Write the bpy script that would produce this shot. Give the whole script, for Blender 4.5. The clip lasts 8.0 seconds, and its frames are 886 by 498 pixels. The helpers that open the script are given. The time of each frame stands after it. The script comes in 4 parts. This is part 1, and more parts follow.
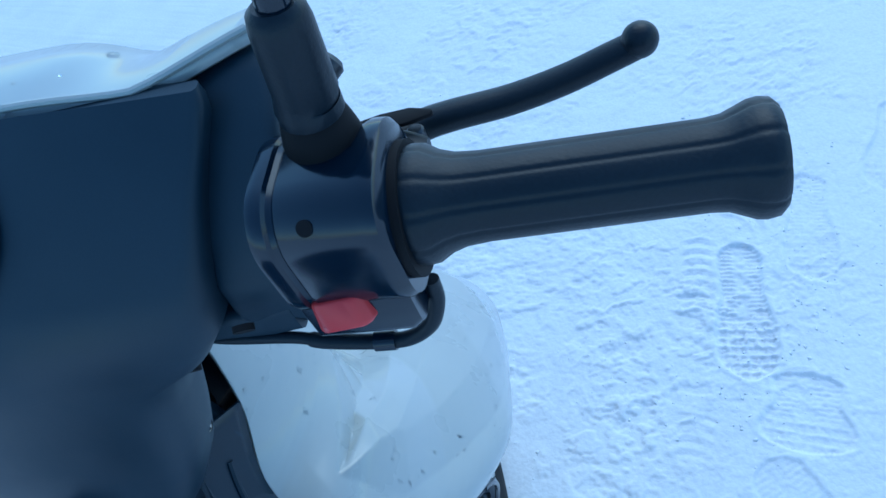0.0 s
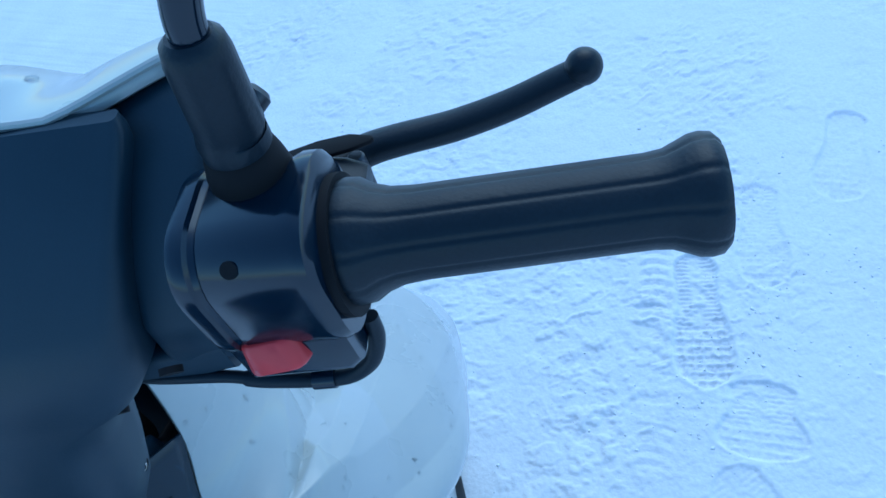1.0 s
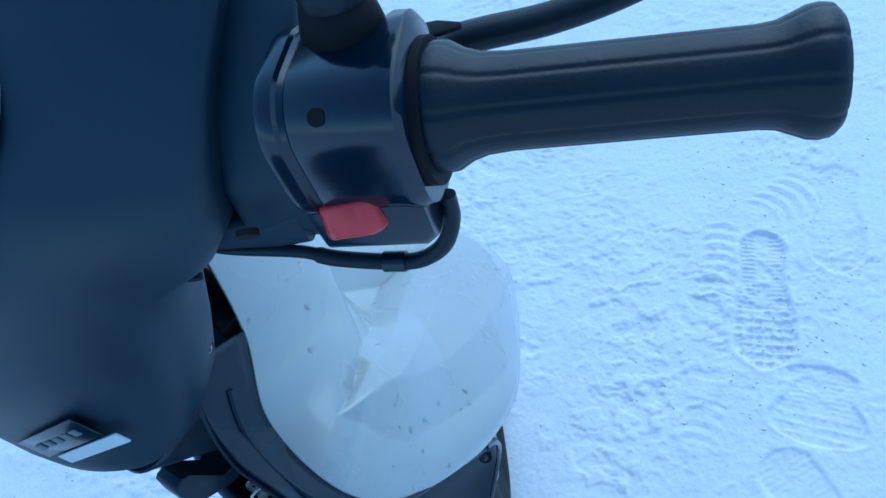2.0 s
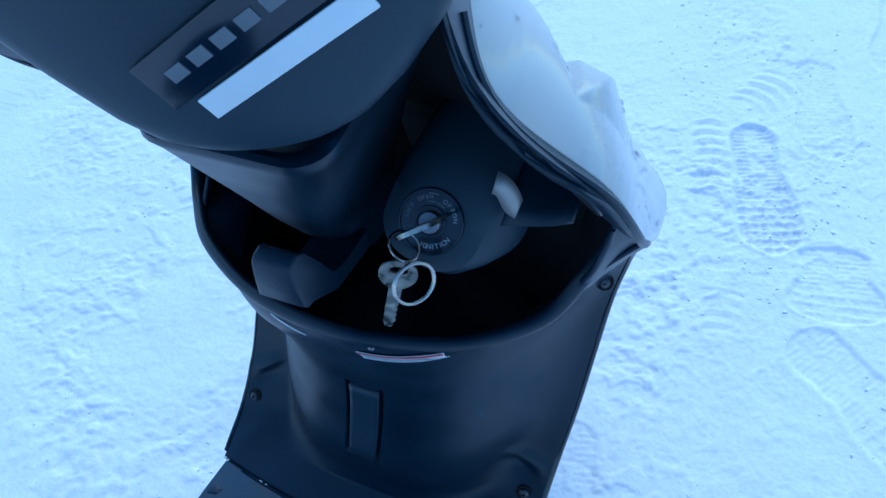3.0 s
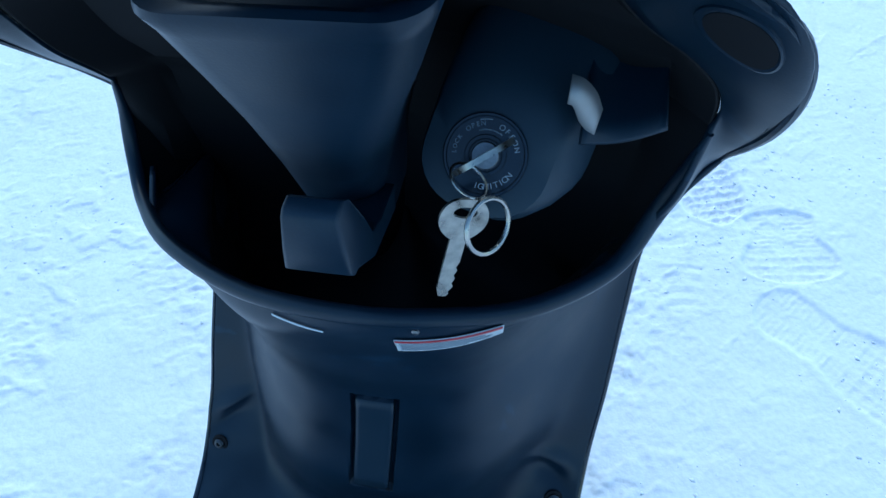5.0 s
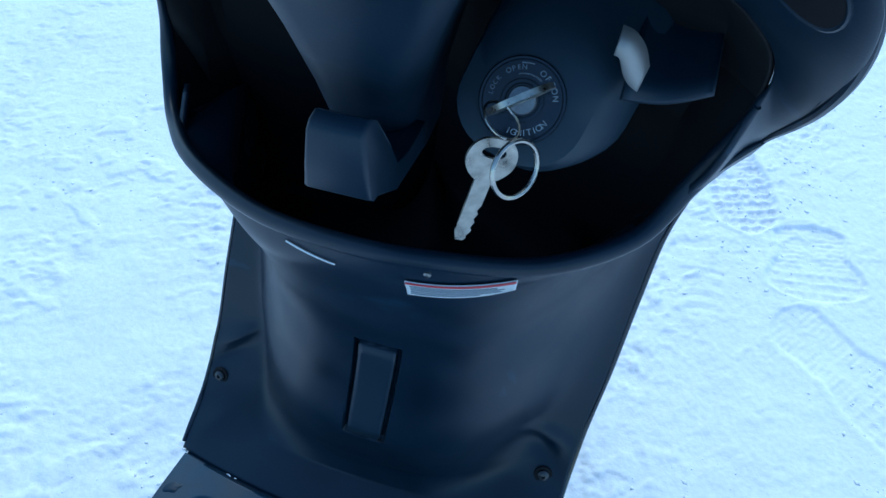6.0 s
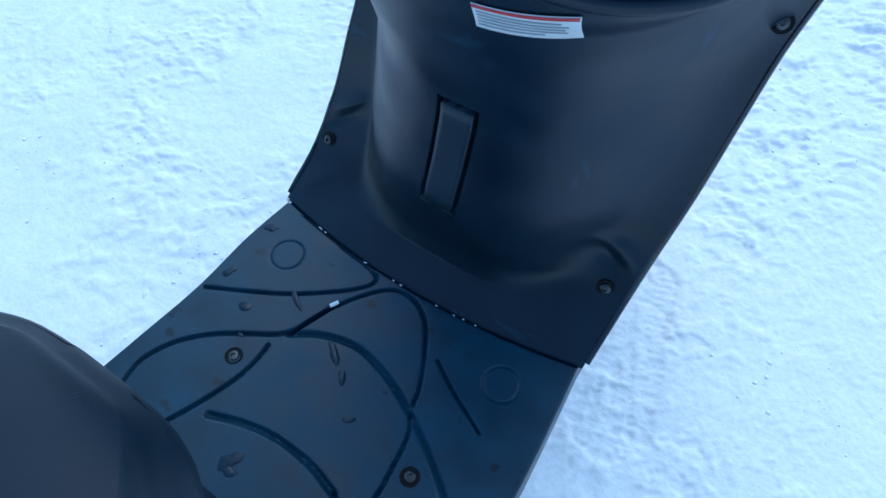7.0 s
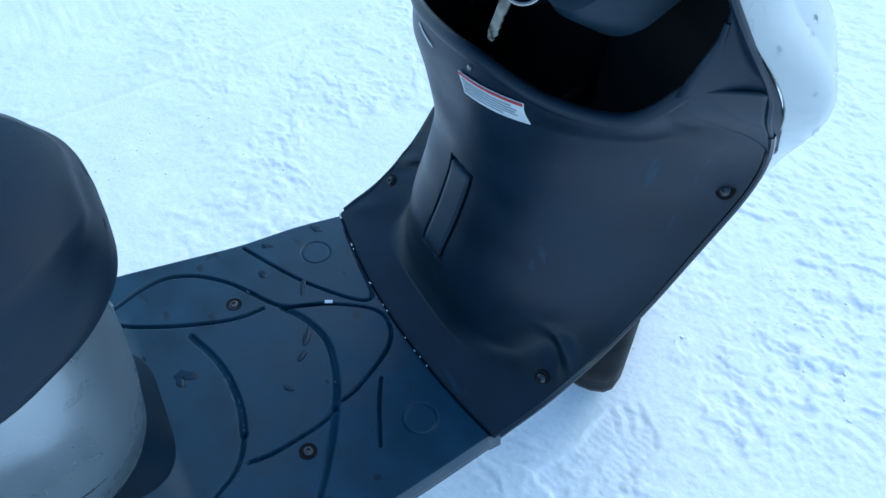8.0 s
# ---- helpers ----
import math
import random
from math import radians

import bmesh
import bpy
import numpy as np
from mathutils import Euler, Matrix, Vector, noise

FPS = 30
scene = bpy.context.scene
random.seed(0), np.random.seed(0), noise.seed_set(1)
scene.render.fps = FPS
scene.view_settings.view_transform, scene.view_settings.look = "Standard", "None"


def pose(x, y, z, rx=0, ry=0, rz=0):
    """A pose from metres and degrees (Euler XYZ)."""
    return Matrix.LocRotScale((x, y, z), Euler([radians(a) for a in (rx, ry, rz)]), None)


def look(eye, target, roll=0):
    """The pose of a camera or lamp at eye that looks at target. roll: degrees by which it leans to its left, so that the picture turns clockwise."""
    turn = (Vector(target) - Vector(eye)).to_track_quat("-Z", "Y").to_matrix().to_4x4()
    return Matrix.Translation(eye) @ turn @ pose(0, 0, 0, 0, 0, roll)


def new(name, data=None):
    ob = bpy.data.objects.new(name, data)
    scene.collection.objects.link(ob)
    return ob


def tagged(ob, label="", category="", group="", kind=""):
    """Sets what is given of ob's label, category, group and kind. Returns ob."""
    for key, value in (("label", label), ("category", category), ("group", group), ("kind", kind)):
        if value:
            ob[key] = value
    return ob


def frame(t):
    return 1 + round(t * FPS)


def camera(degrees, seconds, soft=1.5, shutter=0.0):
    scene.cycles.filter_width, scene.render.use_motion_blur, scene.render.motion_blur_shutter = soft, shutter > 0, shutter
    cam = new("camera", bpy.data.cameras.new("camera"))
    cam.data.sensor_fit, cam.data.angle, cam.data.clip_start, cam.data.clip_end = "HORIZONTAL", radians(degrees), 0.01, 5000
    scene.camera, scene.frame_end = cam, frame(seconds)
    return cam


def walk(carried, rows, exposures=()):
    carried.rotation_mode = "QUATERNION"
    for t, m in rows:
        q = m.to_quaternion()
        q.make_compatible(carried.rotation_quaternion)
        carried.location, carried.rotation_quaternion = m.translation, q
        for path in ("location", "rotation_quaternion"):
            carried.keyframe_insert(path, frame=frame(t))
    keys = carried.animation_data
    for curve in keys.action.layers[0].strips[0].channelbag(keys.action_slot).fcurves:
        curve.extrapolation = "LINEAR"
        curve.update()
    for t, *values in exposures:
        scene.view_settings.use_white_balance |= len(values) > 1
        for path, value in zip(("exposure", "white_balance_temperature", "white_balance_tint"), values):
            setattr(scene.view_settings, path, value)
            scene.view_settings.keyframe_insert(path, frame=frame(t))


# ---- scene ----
cam = camera(63.9, 8.0)
PATH = [
    (0, (0.437, 0.027, 1.24), (-0.463, 0.97, -0.277), -23.6),
    (0.5, (0.443, 0.044, 1.237), (-0.38, 1.031, -0.296), -21.6),
    (1, (0.438, 0.043, 1.236), (-0.374, 1.043, -0.295), -20.6),
    (1.5, (0.437, 0.041, 1.231), (-0.388, 1.025, -0.303), -20.4),
    (2, (0.436, 0.017, 1.216), (-0.491, 0.888, -0.327), -21.9),
    (2.2, (0.424, -0.012, 1.194), (-0.501, 0.795, -0.385), -21.8),
    (3.3, (0.211, -0.142, 0.98), (-0.276, 0.918, -0.645), -8.8),
    (3.5, (0.202, -0.137, 0.958), (-0.221, 0.922, -0.684), -7.6),
    (4, (0.184, -0.144, 0.954), (-0.217, 0.985, -0.648), -10.0),
    (4.5, (0.175, -0.142, 0.953), (-0.2, 1.003, -0.644), -9.9),
    (4.7, (0.169, -0.143, 0.954), (-0.21, 1.012, -0.634), -10.0),
    (5.8, (0.16, -0.14, 0.945), (-0.231, 1.017, -0.639), -2.6),
    (6, (0.166, -0.153, 0.937), (-0.261, 0.959, -0.67), -3.7),
    (6.5, (0.194, -0.186, 0.92), (-0.287, 0.814, -0.744), -5.5),
    (7, (0.247, -0.194, 0.898), (-0.452, 0.467, -0.855), -13.7),
    (7.5, (0.321, -0.171, 0.901), (-0.584, 0.39, -0.792), -10.8),
    (8, (0.426, -0.177, 0.928), (-0.716, 0.435, -0.595), -2.7),
]
walk(cam, [(t, look(eye, target, roll)) for t, eye, target, roll in PATH],
     exposures=[(0.0, 0.75, 4700, -9), (0.5, 0.72, 4580, -9), (2.2, 0.72, 4500, -9), (3.4, 1.03, 4500, -4), (4.5, 1.08, 4900, -8), (6.0, 1.1, 5000, -9), (7.0, 1.15, 5100, -8), (7.5, 1.27, 5350, -6), (8.0, 1.22, 5300, -8)])

# ---- light ----
world = bpy.data.worlds.new("winter_sky")
scene.world = world
world.use_nodes = True
wn = world.node_tree.nodes
sky = wn.new("ShaderNodeTexSky")
sky.sky_type, sky.sun_disc = "NISHITA", False
sky.sun_elevation, sky.sun_rotation = radians(52), radians(352)
wn["Background"].inputs["Strength"].default_value = 0.11
world.node_tree.links.new(sky.outputs[0], wn["Background"].inputs["Color"])
sun = new("sun", bpy.data.lights.new("sun", "SUN"))
sun.data.energy, sun.data.angle, sun.data.color = 0.5, radians(55), (1.0, 0.96, 0.9)
sun.matrix_world = look((-0.43, 3.07, 3.96), (0, 0, 0))


# ---- materials ----
def material(name, colour, rough=0.5, metal=0.0, grain=0.0, grain_size=400.0, var=0.15, var_size=14.0, bump=0.0, bump_size=0.0006, coat=0.0,
             rough_var=0.1, specular=0.5, marks=0.0, marks_size=30.0, marks_at=0.66, marks_stretch=1.0):
    """A surface with large soft variation, fine grain and fine relief, sizes in metres."""
    m = bpy.data.materials.new(name)
    m.use_nodes = True
    nt = m.node_tree
    b = nt.nodes["Principled BSDF"]
    tc = nt.nodes.new("ShaderNodeTexCoord")
    big = nt.nodes.new("ShaderNodeTexNoise")
    big.inputs["Scale"].default_value, big.inputs["Detail"].default_value = var_size, 6.0
    fine = nt.nodes.new("ShaderNodeTexNoise")
    fine.inputs["Scale"].default_value, fine.inputs["Detail"].default_value = grain_size, 2.0
    for n in (big, fine):
        nt.links.new(tc.outputs["Object"], n.inputs["Vector"])
    ramp = nt.nodes.new("ShaderNodeMapRange")
    ramp.inputs["From Min"].default_value, ramp.inputs["From Max"].default_value = 0.3, 0.7
    ramp.inputs["To Min"].default_value, ramp.inputs["To Max"].default_value = 1 - var, 1 + var
    nt.links.new(big.outputs["Fac"], ramp.inputs["Value"])
    ramp2 = nt.nodes.new("ShaderNodeMapRange")
    ramp2.inputs["From Min"].default_value, ramp2.inputs["From Max"].default_value = 0.3, 0.7
    ramp2.inputs["To Min"].default_value, ramp2.inputs["To Max"].default_value = 1 - grain, 1 + grain
    nt.links.new(fine.outputs["Fac"], ramp2.inputs["Value"])
    mul = nt.nodes.new("ShaderNodeMath")
    mul.operation = "MULTIPLY"
    nt.links.new(ramp.outputs[0], mul.inputs[0])
    nt.links.new(ramp2.outputs[0], mul.inputs[1])
    if marks:
        mp = nt.nodes.new("ShaderNodeMapping")
        mp.inputs["Rotation"].default_value = (0.3, 0.5, 0.9)
        mp.inputs["Scale"].default_value = (1.0, marks_stretch, 1.0)
        spots = nt.nodes.new("ShaderNodeTexNoise")
        spots.inputs["Scale"].default_value, spots.inputs["Detail"].default_value = marks_size, 3.0
        ms = nt.nodes.new("ShaderNodeMapRange")
        ms.inputs["From Min"].default_value, ms.inputs["From Max"].default_value = marks_at, marks_at + 0.05
        ms.inputs["To Min"].default_value, ms.inputs["To Max"].default_value = 1.0, 1.0 + marks
        mul2 = nt.nodes.new("ShaderNodeMath")
        mul2.operation = "MULTIPLY"
        nt.links.new(tc.outputs["Object"], mp.inputs["Vector"])
        nt.links.new(mp.outputs[0], spots.inputs["Vector"])
        nt.links.new(spots.outputs["Fac"], ms.inputs["Value"])
        nt.links.new(mul.outputs[0], mul2.inputs[0])
        nt.links.new(ms.outputs[0], mul2.inputs[1])
        mul = mul2
    tint = nt.nodes.new("ShaderNodeVectorMath")
    tint.operation = "SCALE"
    tint.inputs[0].default_value = colour
    nt.links.new(mul.outputs[0], tint.inputs["Scale"])
    nt.links.new(tint.outputs["Vector"], b.inputs["Base Color"])
    rr = nt.nodes.new("ShaderNodeMapRange")
    rr.inputs["From Min"].default_value, rr.inputs["From Max"].default_value = 0.3, 0.7
    rr.inputs["To Min"].default_value, rr.inputs["To Max"].default_value = max(0.02, rough - rough_var), min(1.0, rough + rough_var)
    nt.links.new(big.outputs["Fac"], rr.inputs["Value"])
    nt.links.new(rr.outputs[0], b.inputs["Roughness"])
    b.inputs["Metallic"].default_value = metal
    b.inputs["Coat Weight"].default_value = coat
    b.inputs["Coat Roughness"].default_value = 0.08
    b.inputs["Specular IOR Level"].default_value = specular
    if bump:
        bp = nt.nodes.new("ShaderNodeBump")
        bp.inputs["Strength"].default_value, bp.inputs["Distance"].default_value = bump, bump_size
        nt.links.new(fine.outputs["Fac"], bp.inputs["Height"])
        nt.links.new(bp.outputs[0], b.inputs["Normal"])
    return m


SNOW = material("snow", (0.86, 0.87, 0.9), 0.6, grain=0.04, grain_size=150.0, var=0.04, var_size=7.0, bump=1.0, bump_size=0.0009)
BLACK = material("black_plastic", (0.008, 0.0185, 0.034), 0.4, grain=0.08, grain_size=900.0, var=0.25, bump=0.08, marks=0.8, marks_size=16.0, marks_at=0.655, marks_stretch=5.0, specular=0.34)
DASH = material("dash_plastic", (0.0135, 0.028, 0.046), 0.45, grain=0.05, grain_size=1200.0, var=0.12, bump=0.08, specular=0.45)
GLOSS = material("gloss_black_plastic", (0.005, 0.0115, 0.024), 0.16, var=0.15, rough_var=0.05, specular=0.6)
RUBBER = material("black_rubber", (0.0075, 0.0135, 0.022), 0.42, grain=0.1, grain_size=700.0, bump=0.2, specular=0.34)
MAT = material("floor_plastic", (0.007, 0.036, 0.069), 0.44, grain=0.1, grain_size=900.0, var=0.3, var_size=22.0, bump=0.15, marks=-0.6, marks_size=34.0, marks_at=0.67, marks_stretch=1.6, specular=0.42)
VINYL = material("seat_vinyl", (0.006, 0.017, 0.033), 0.5, grain=0.06, grain_size=900.0, bump=0.25, specular=0.34)
WHITE = material("white_paint", (0.415, 0.435, 0.425), 0.3, var=0.03, coat=0.8, rough_var=0.05)
SILVER = material("silver_paint", (0.46, 0.5, 0.52), 0.3, metal=0.7, grain=0.06, grain_size=2500.0, var=0.05, coat=0.3)
CHROME = material("worn_steel", (0.46, 0.43, 0.39), 0.25, metal=1.0, var=0.2, var_size=120.0)
RED = material("red_plastic", (0.62, 0.045, 0.05), 0.4, var=0.1)
STICKER = material("sticker_paper", (0.72, 0.73, 0.74), 0.45, var=0.05)
STICKER_RED = material("sticker_red", (0.5, 0.05, 0.06), 0.45)
PRINT = material("grey_print", (0.35, 0.37, 0.4), 0.5)
FADED = material("faded_print", (0.6, 0.13, 0.13), 0.5)
# near-black, low gloss: shade of recesses put into colour; also on plain dark parts
DARK = material("shade_black", (0.012, 0.012, 0.014), 0.7, specular=0.15)
STEEL = material("dull_steel", (0.3, 0.3, 0.31), 0.4, metal=1.0, var=0.3, var_size=200.0)
IRON = material("dark_iron", (0.085, 0.088, 0.095), 0.42, metal=1.0, var=0.3, var_size=200.0)
DULL = material("brushed_steel", (0.36, 0.34, 0.33), 0.5, metal=0.6, var=0.1, var_size=80.0)
SMUDGE = material("dim_print", (0.14, 0.15, 0.17), 0.5)
WET = material("wet_film", (0.0045, 0.021, 0.042), 0.3, var=0.2, var_size=120.0, specular=0.3)
TYRE = material("tyre_rubber", (0.008, 0.009, 0.011), 0.7, specular=0.25, grain=0.15, grain_size=300.0, bump=0.4)

WATER = bpy.data.materials.new("water")
WATER.use_nodes = True
_b = WATER.node_tree.nodes["Principled BSDF"]
_b.inputs["Base Color"].default_value = (0.97, 0.98, 1.0, 1)
_b.inputs["Roughness"].default_value, _b.inputs["Transmission Weight"].default_value, _b.inputs["IOR"].default_value = 0.02, 1.0, 1.33

CLEAR = bpy.data.materials.new("clear_plastic")
CLEAR.use_nodes = True
_b = CLEAR.node_tree.nodes["Principled BSDF"]
_b.inputs["Base Color"].default_value = (0.9, 0.9, 0.86, 1)
_b.inputs["Roughness"].default_value, _b.inputs["Transmission Weight"].default_value, _b.inputs["IOR"].default_value = 0.12, 0.85, 1.2


# ---- mesh helpers ----
def catmull(pts, per=8):
    """A smooth curve through pts, per steps between each two."""
    p = [np.array(q, float) for q in pts]
    p = [2 * p[0] - p[1]] + p + [2 * p[-1] - p[-2]]
    out = []
    for i in range(1, len(p) - 2):
        a, b, c, d = p[i - 1:i + 3]
        for k in range(per):
            t = k / per
            out.append(0.5 * (2 * b + (c - a) * t + (2 * a - 5 * b + 4 * c - d) * t * t + (3 * b - a - 3 * c + d) * t ** 3))
    out.append(p[-2])
    return out


def loft(loops, cap=True, closed=True, bm=None):
    """Skin a row of loops that have the same number of points."""
    bm = bm or bmesh.new()
    rows = [[bm.verts.new(tuple(q)) for q in l] for l in loops]
    n = len(rows[0])
    for a, b in zip(rows, rows[1:]):
        for i in range(n if closed else n - 1):
            bm.faces.new((a[i], a[(i + 1) % n], b[(i + 1) % n], b[i]))
    if cap:
        bm.faces.new(rows[0][::-1])
        bm.faces.new(rows[-1])
    bmesh.ops.recalc_face_normals(bm, faces=bm.faces)
    return bm


def rrect(w, h, r, n=5):
    """A rounded rectangle round the origin, half sizes w and h."""
    r = min(r, w * 0.999, h * 0.999)
    out = []
    for cx, cy, a0 in ((w - r, h - r, 0), (r - w, h - r, 90), (r - w, r - h, 180), (w - r, r - h, 270)):
        for k in range(n):
            a = radians(a0 + 90 * k / (n - 1))
            out.append((cx + r * math.cos(a), cy + r * math.sin(a)))
    return out


def ring(centre, axis, radius, n=20, squash=1.0):
    ax = Vector(axis).normalized()
    q = ax.to_track_quat("Z", "Y")
    return [Vector(centre) + q @ Vector((radius * math.cos(2 * math.pi * k / n), radius * squash * math.sin(2 * math.pi * k / n), 0)) for k in range(n)]


def tube(pts, radius, n=12, cap=True, bm=None, squash=1.0):
    """A pipe along pts; radius is a number or one for each point."""
    pts = [Vector(p) for p in pts]
    rad = radius if isinstance(radius, (list, tuple)) else [radius] * len(pts)
    loops, q = [], None
    for i, p in enumerate(pts):
        d = (pts[min(i + 1, len(pts) - 1)] - pts[max(i - 1, 0)]).normalized()
        q = d.to_track_quat("Z", "Y") if q is None else (q @ Vector((0, 0, 1))).rotation_difference(d) @ q
        loops.append([p + q @ Vector((rad[i] * math.cos(2 * math.pi * k / n), squash * rad[i] * math.sin(2 * math.pi * k / n), 0)) for k in range(n)])
    return loft(loops, cap, True, bm)


def lathe(profile, origin, axis, n=32, bm=None, flutes=0, depth=0.0):
    """Turn (along, radius) pairs round an axis; flutes: shallow grooves along it."""
    q = Vector(axis).normalized().to_track_quat("Z", "Y")
    loops = []
    for a, r in profile:
        loop = []
        for k in range(n):
            an = 2 * math.pi * k / n
            rr = r - (depth * max(0.0, math.cos(an * flutes)) ** 6 if flutes else 0)
            loop.append(Vector(origin) + q @ Vector((rr * math.cos(an), rr * math.sin(an), a)))
        loops.append(loop)
    return loft(loops, True, True, bm)


def box(centre, size, bevel=0.001, turn=None):
    bm = bmesh.new()
    bmesh.ops.create_cube(bm, size=1.0, matrix=Matrix.Diagonal((*size, 1)))
    if bevel:
        bmesh.ops.bevel(bm, geom=bm.edges[:], offset=bevel, segments=2, affect="EDGES", profile=0.5)
    bm.transform(Matrix.Translation(centre) @ (turn or Matrix()))
    return bm


def sheet(rows):
    return loft(rows, cap=False, closed=False)


def part(name, bm, mat, parent, label="", smooth=True, thick=0.0, at=None, face=None):
    """Links bm as one mesh object under a thing or part; face: the way an open sheet's outer side looks."""
    if at is not None:
        bm.transform(at)
    if face is not None:
        bm.normal_update()
        if sum((f.normal * f.calc_area() for f in bm.faces), Vector()).dot(Vector(face)) < 0:
            bmesh.ops.reverse_faces(bm, faces=bm.faces[:])
    me = bpy.data.meshes.new(name)
    bm.to_mesh(me)
    bm.free()
    me.materials.append(mat)
    if smooth:
        me.polygons.foreach_set("use_smooth", [True] * len(me.polygons))
        me.set_sharp_from_angle(angle=radians(38))
    ob = new(name, me)
    if parent:
        ob.parent = parent
    if thick:
        s = ob.modifiers.new("thickness", "SOLIDIFY")
        s.thickness, s.offset = thick, -1.0
    return tagged(ob, label) if label else ob


def smoothstep(a, b, x):
    t = np.clip((x - a) / (b - a), 0, 1)
    return t * t * (3 - 2 * t)


# ---- snow ----
RNG = np.random.default_rng(7)
LATTICE = RNG.random((256, 256))


def value_noise(x, y):
    xi, yi = np.floor(x).astype(int), np.floor(y).astype(int)
    fx, fy = x - xi, y - yi
    fx, fy = fx * fx * (3 - 2 * fx), fy * fy * (3 - 2 * fy)
    g = lambda a, b: LATTICE[a % 256, b % 256]
    return (g(xi, yi) * (1 - fx) + g(xi + 1, yi) * fx) * (1 - fy) + (g(xi, yi + 1) * (1 - fx) + g(xi + 1, yi + 1) * fx) * fy - 0.5


def fbm(x, y, size, octaves=4):
    out, amp = 0.0, 1.0
    for k in range(octaves):
        out = out + amp * value_noise(x / size + 17.3 * k, y / size + 9.1 * k)
        size, amp = size * 0.52, amp * 0.5
    return out


def sole(x, y, toe, heel, width, depth, tread=1.0):
    """Pressed-in shoe print from toe to heel: the sole's outline, a raised rim and its lugs."""
    tx, ty = toe
    length = math.hypot(heel[0] - tx, heel[1] - ty)
    ax, ay = (heel[0] - tx) / length, (heel[1] - ty) / length
    s = ((x - tx) * ax + (y - ty) * ay) / length
    d = (-(x - tx) * ay + (y - ty) * ax)
    half = width * np.interp(s, [0, 0.06, 0.15, 0.3, 0.45, 0.6, 0.75, 0.9, 0.97, 1.0], [0.05, 0.34, 0.47, 0.5, 0.44, 0.34, 0.36, 0.37, 0.25, 0.05])
    half = half + 0.004 * value_noise(x / 0.012, y / 0.012)
    inside = np.minimum(half - np.abs(d), np.minimum(s, 1 - s) * length)
    press = smoothstep(-0.002, 0.005, inside)
    rim = np.exp(-((inside + 0.006) / 0.006) ** 2) * 0.22
    a, b = s * length / 0.0175, d / 0.0165
    worn = 0.35 + 1.1 * (value_noise(x / 0.013, y / 0.013) + 0.5)
    lug = np.maximum(smoothstep(0.3, 0.42, np.abs((a % 1) - 0.5)), smoothstep(0.3, 0.42, np.abs((b % 1) - 0.5))) * worn
    front = smoothstep(0.44, 0.38, s)
    bars = smoothstep(0.22, 0.4, np.abs((s * length / 0.0095 % 1) - 0.5)) * smoothstep(0.006, 0.016, np.abs(d)) * worn
    pattern = (front * lug + (1 - front) * 0.7 * bars) * tread
    return depth * (rim * (0.4 + 0.8 * (value_noise(x / 0.03, y / 0.03) + 0.5)) - press * (0.75 - 0.42 * pattern + 0.25 * value_noise(x / 0.01, y / 0.01)))


def chevrons(x, y, cx, cy, turn, length, width, pitch, depth):
    """A short stretch of bars pressed by a boot's or tyre's tread."""
    c, s = math.cos(radians(turn)), math.sin(radians(turn))
    a, d = (x - cx) * c + (y - cy) * s, -(x - cx) * s + (y - cy) * c
    a = a + 9.0 * d * d + 0.004 * value_noise(x / 0.03, y / 0.03)
    mask = smoothstep(length / 2, length / 2 - 0.02, np.abs(a)) * smoothstep(width / 2, width / 2 - 0.02, np.abs(d))
    return depth * mask * (np.sin(2 * math.pi * a / pitch) ** 3)


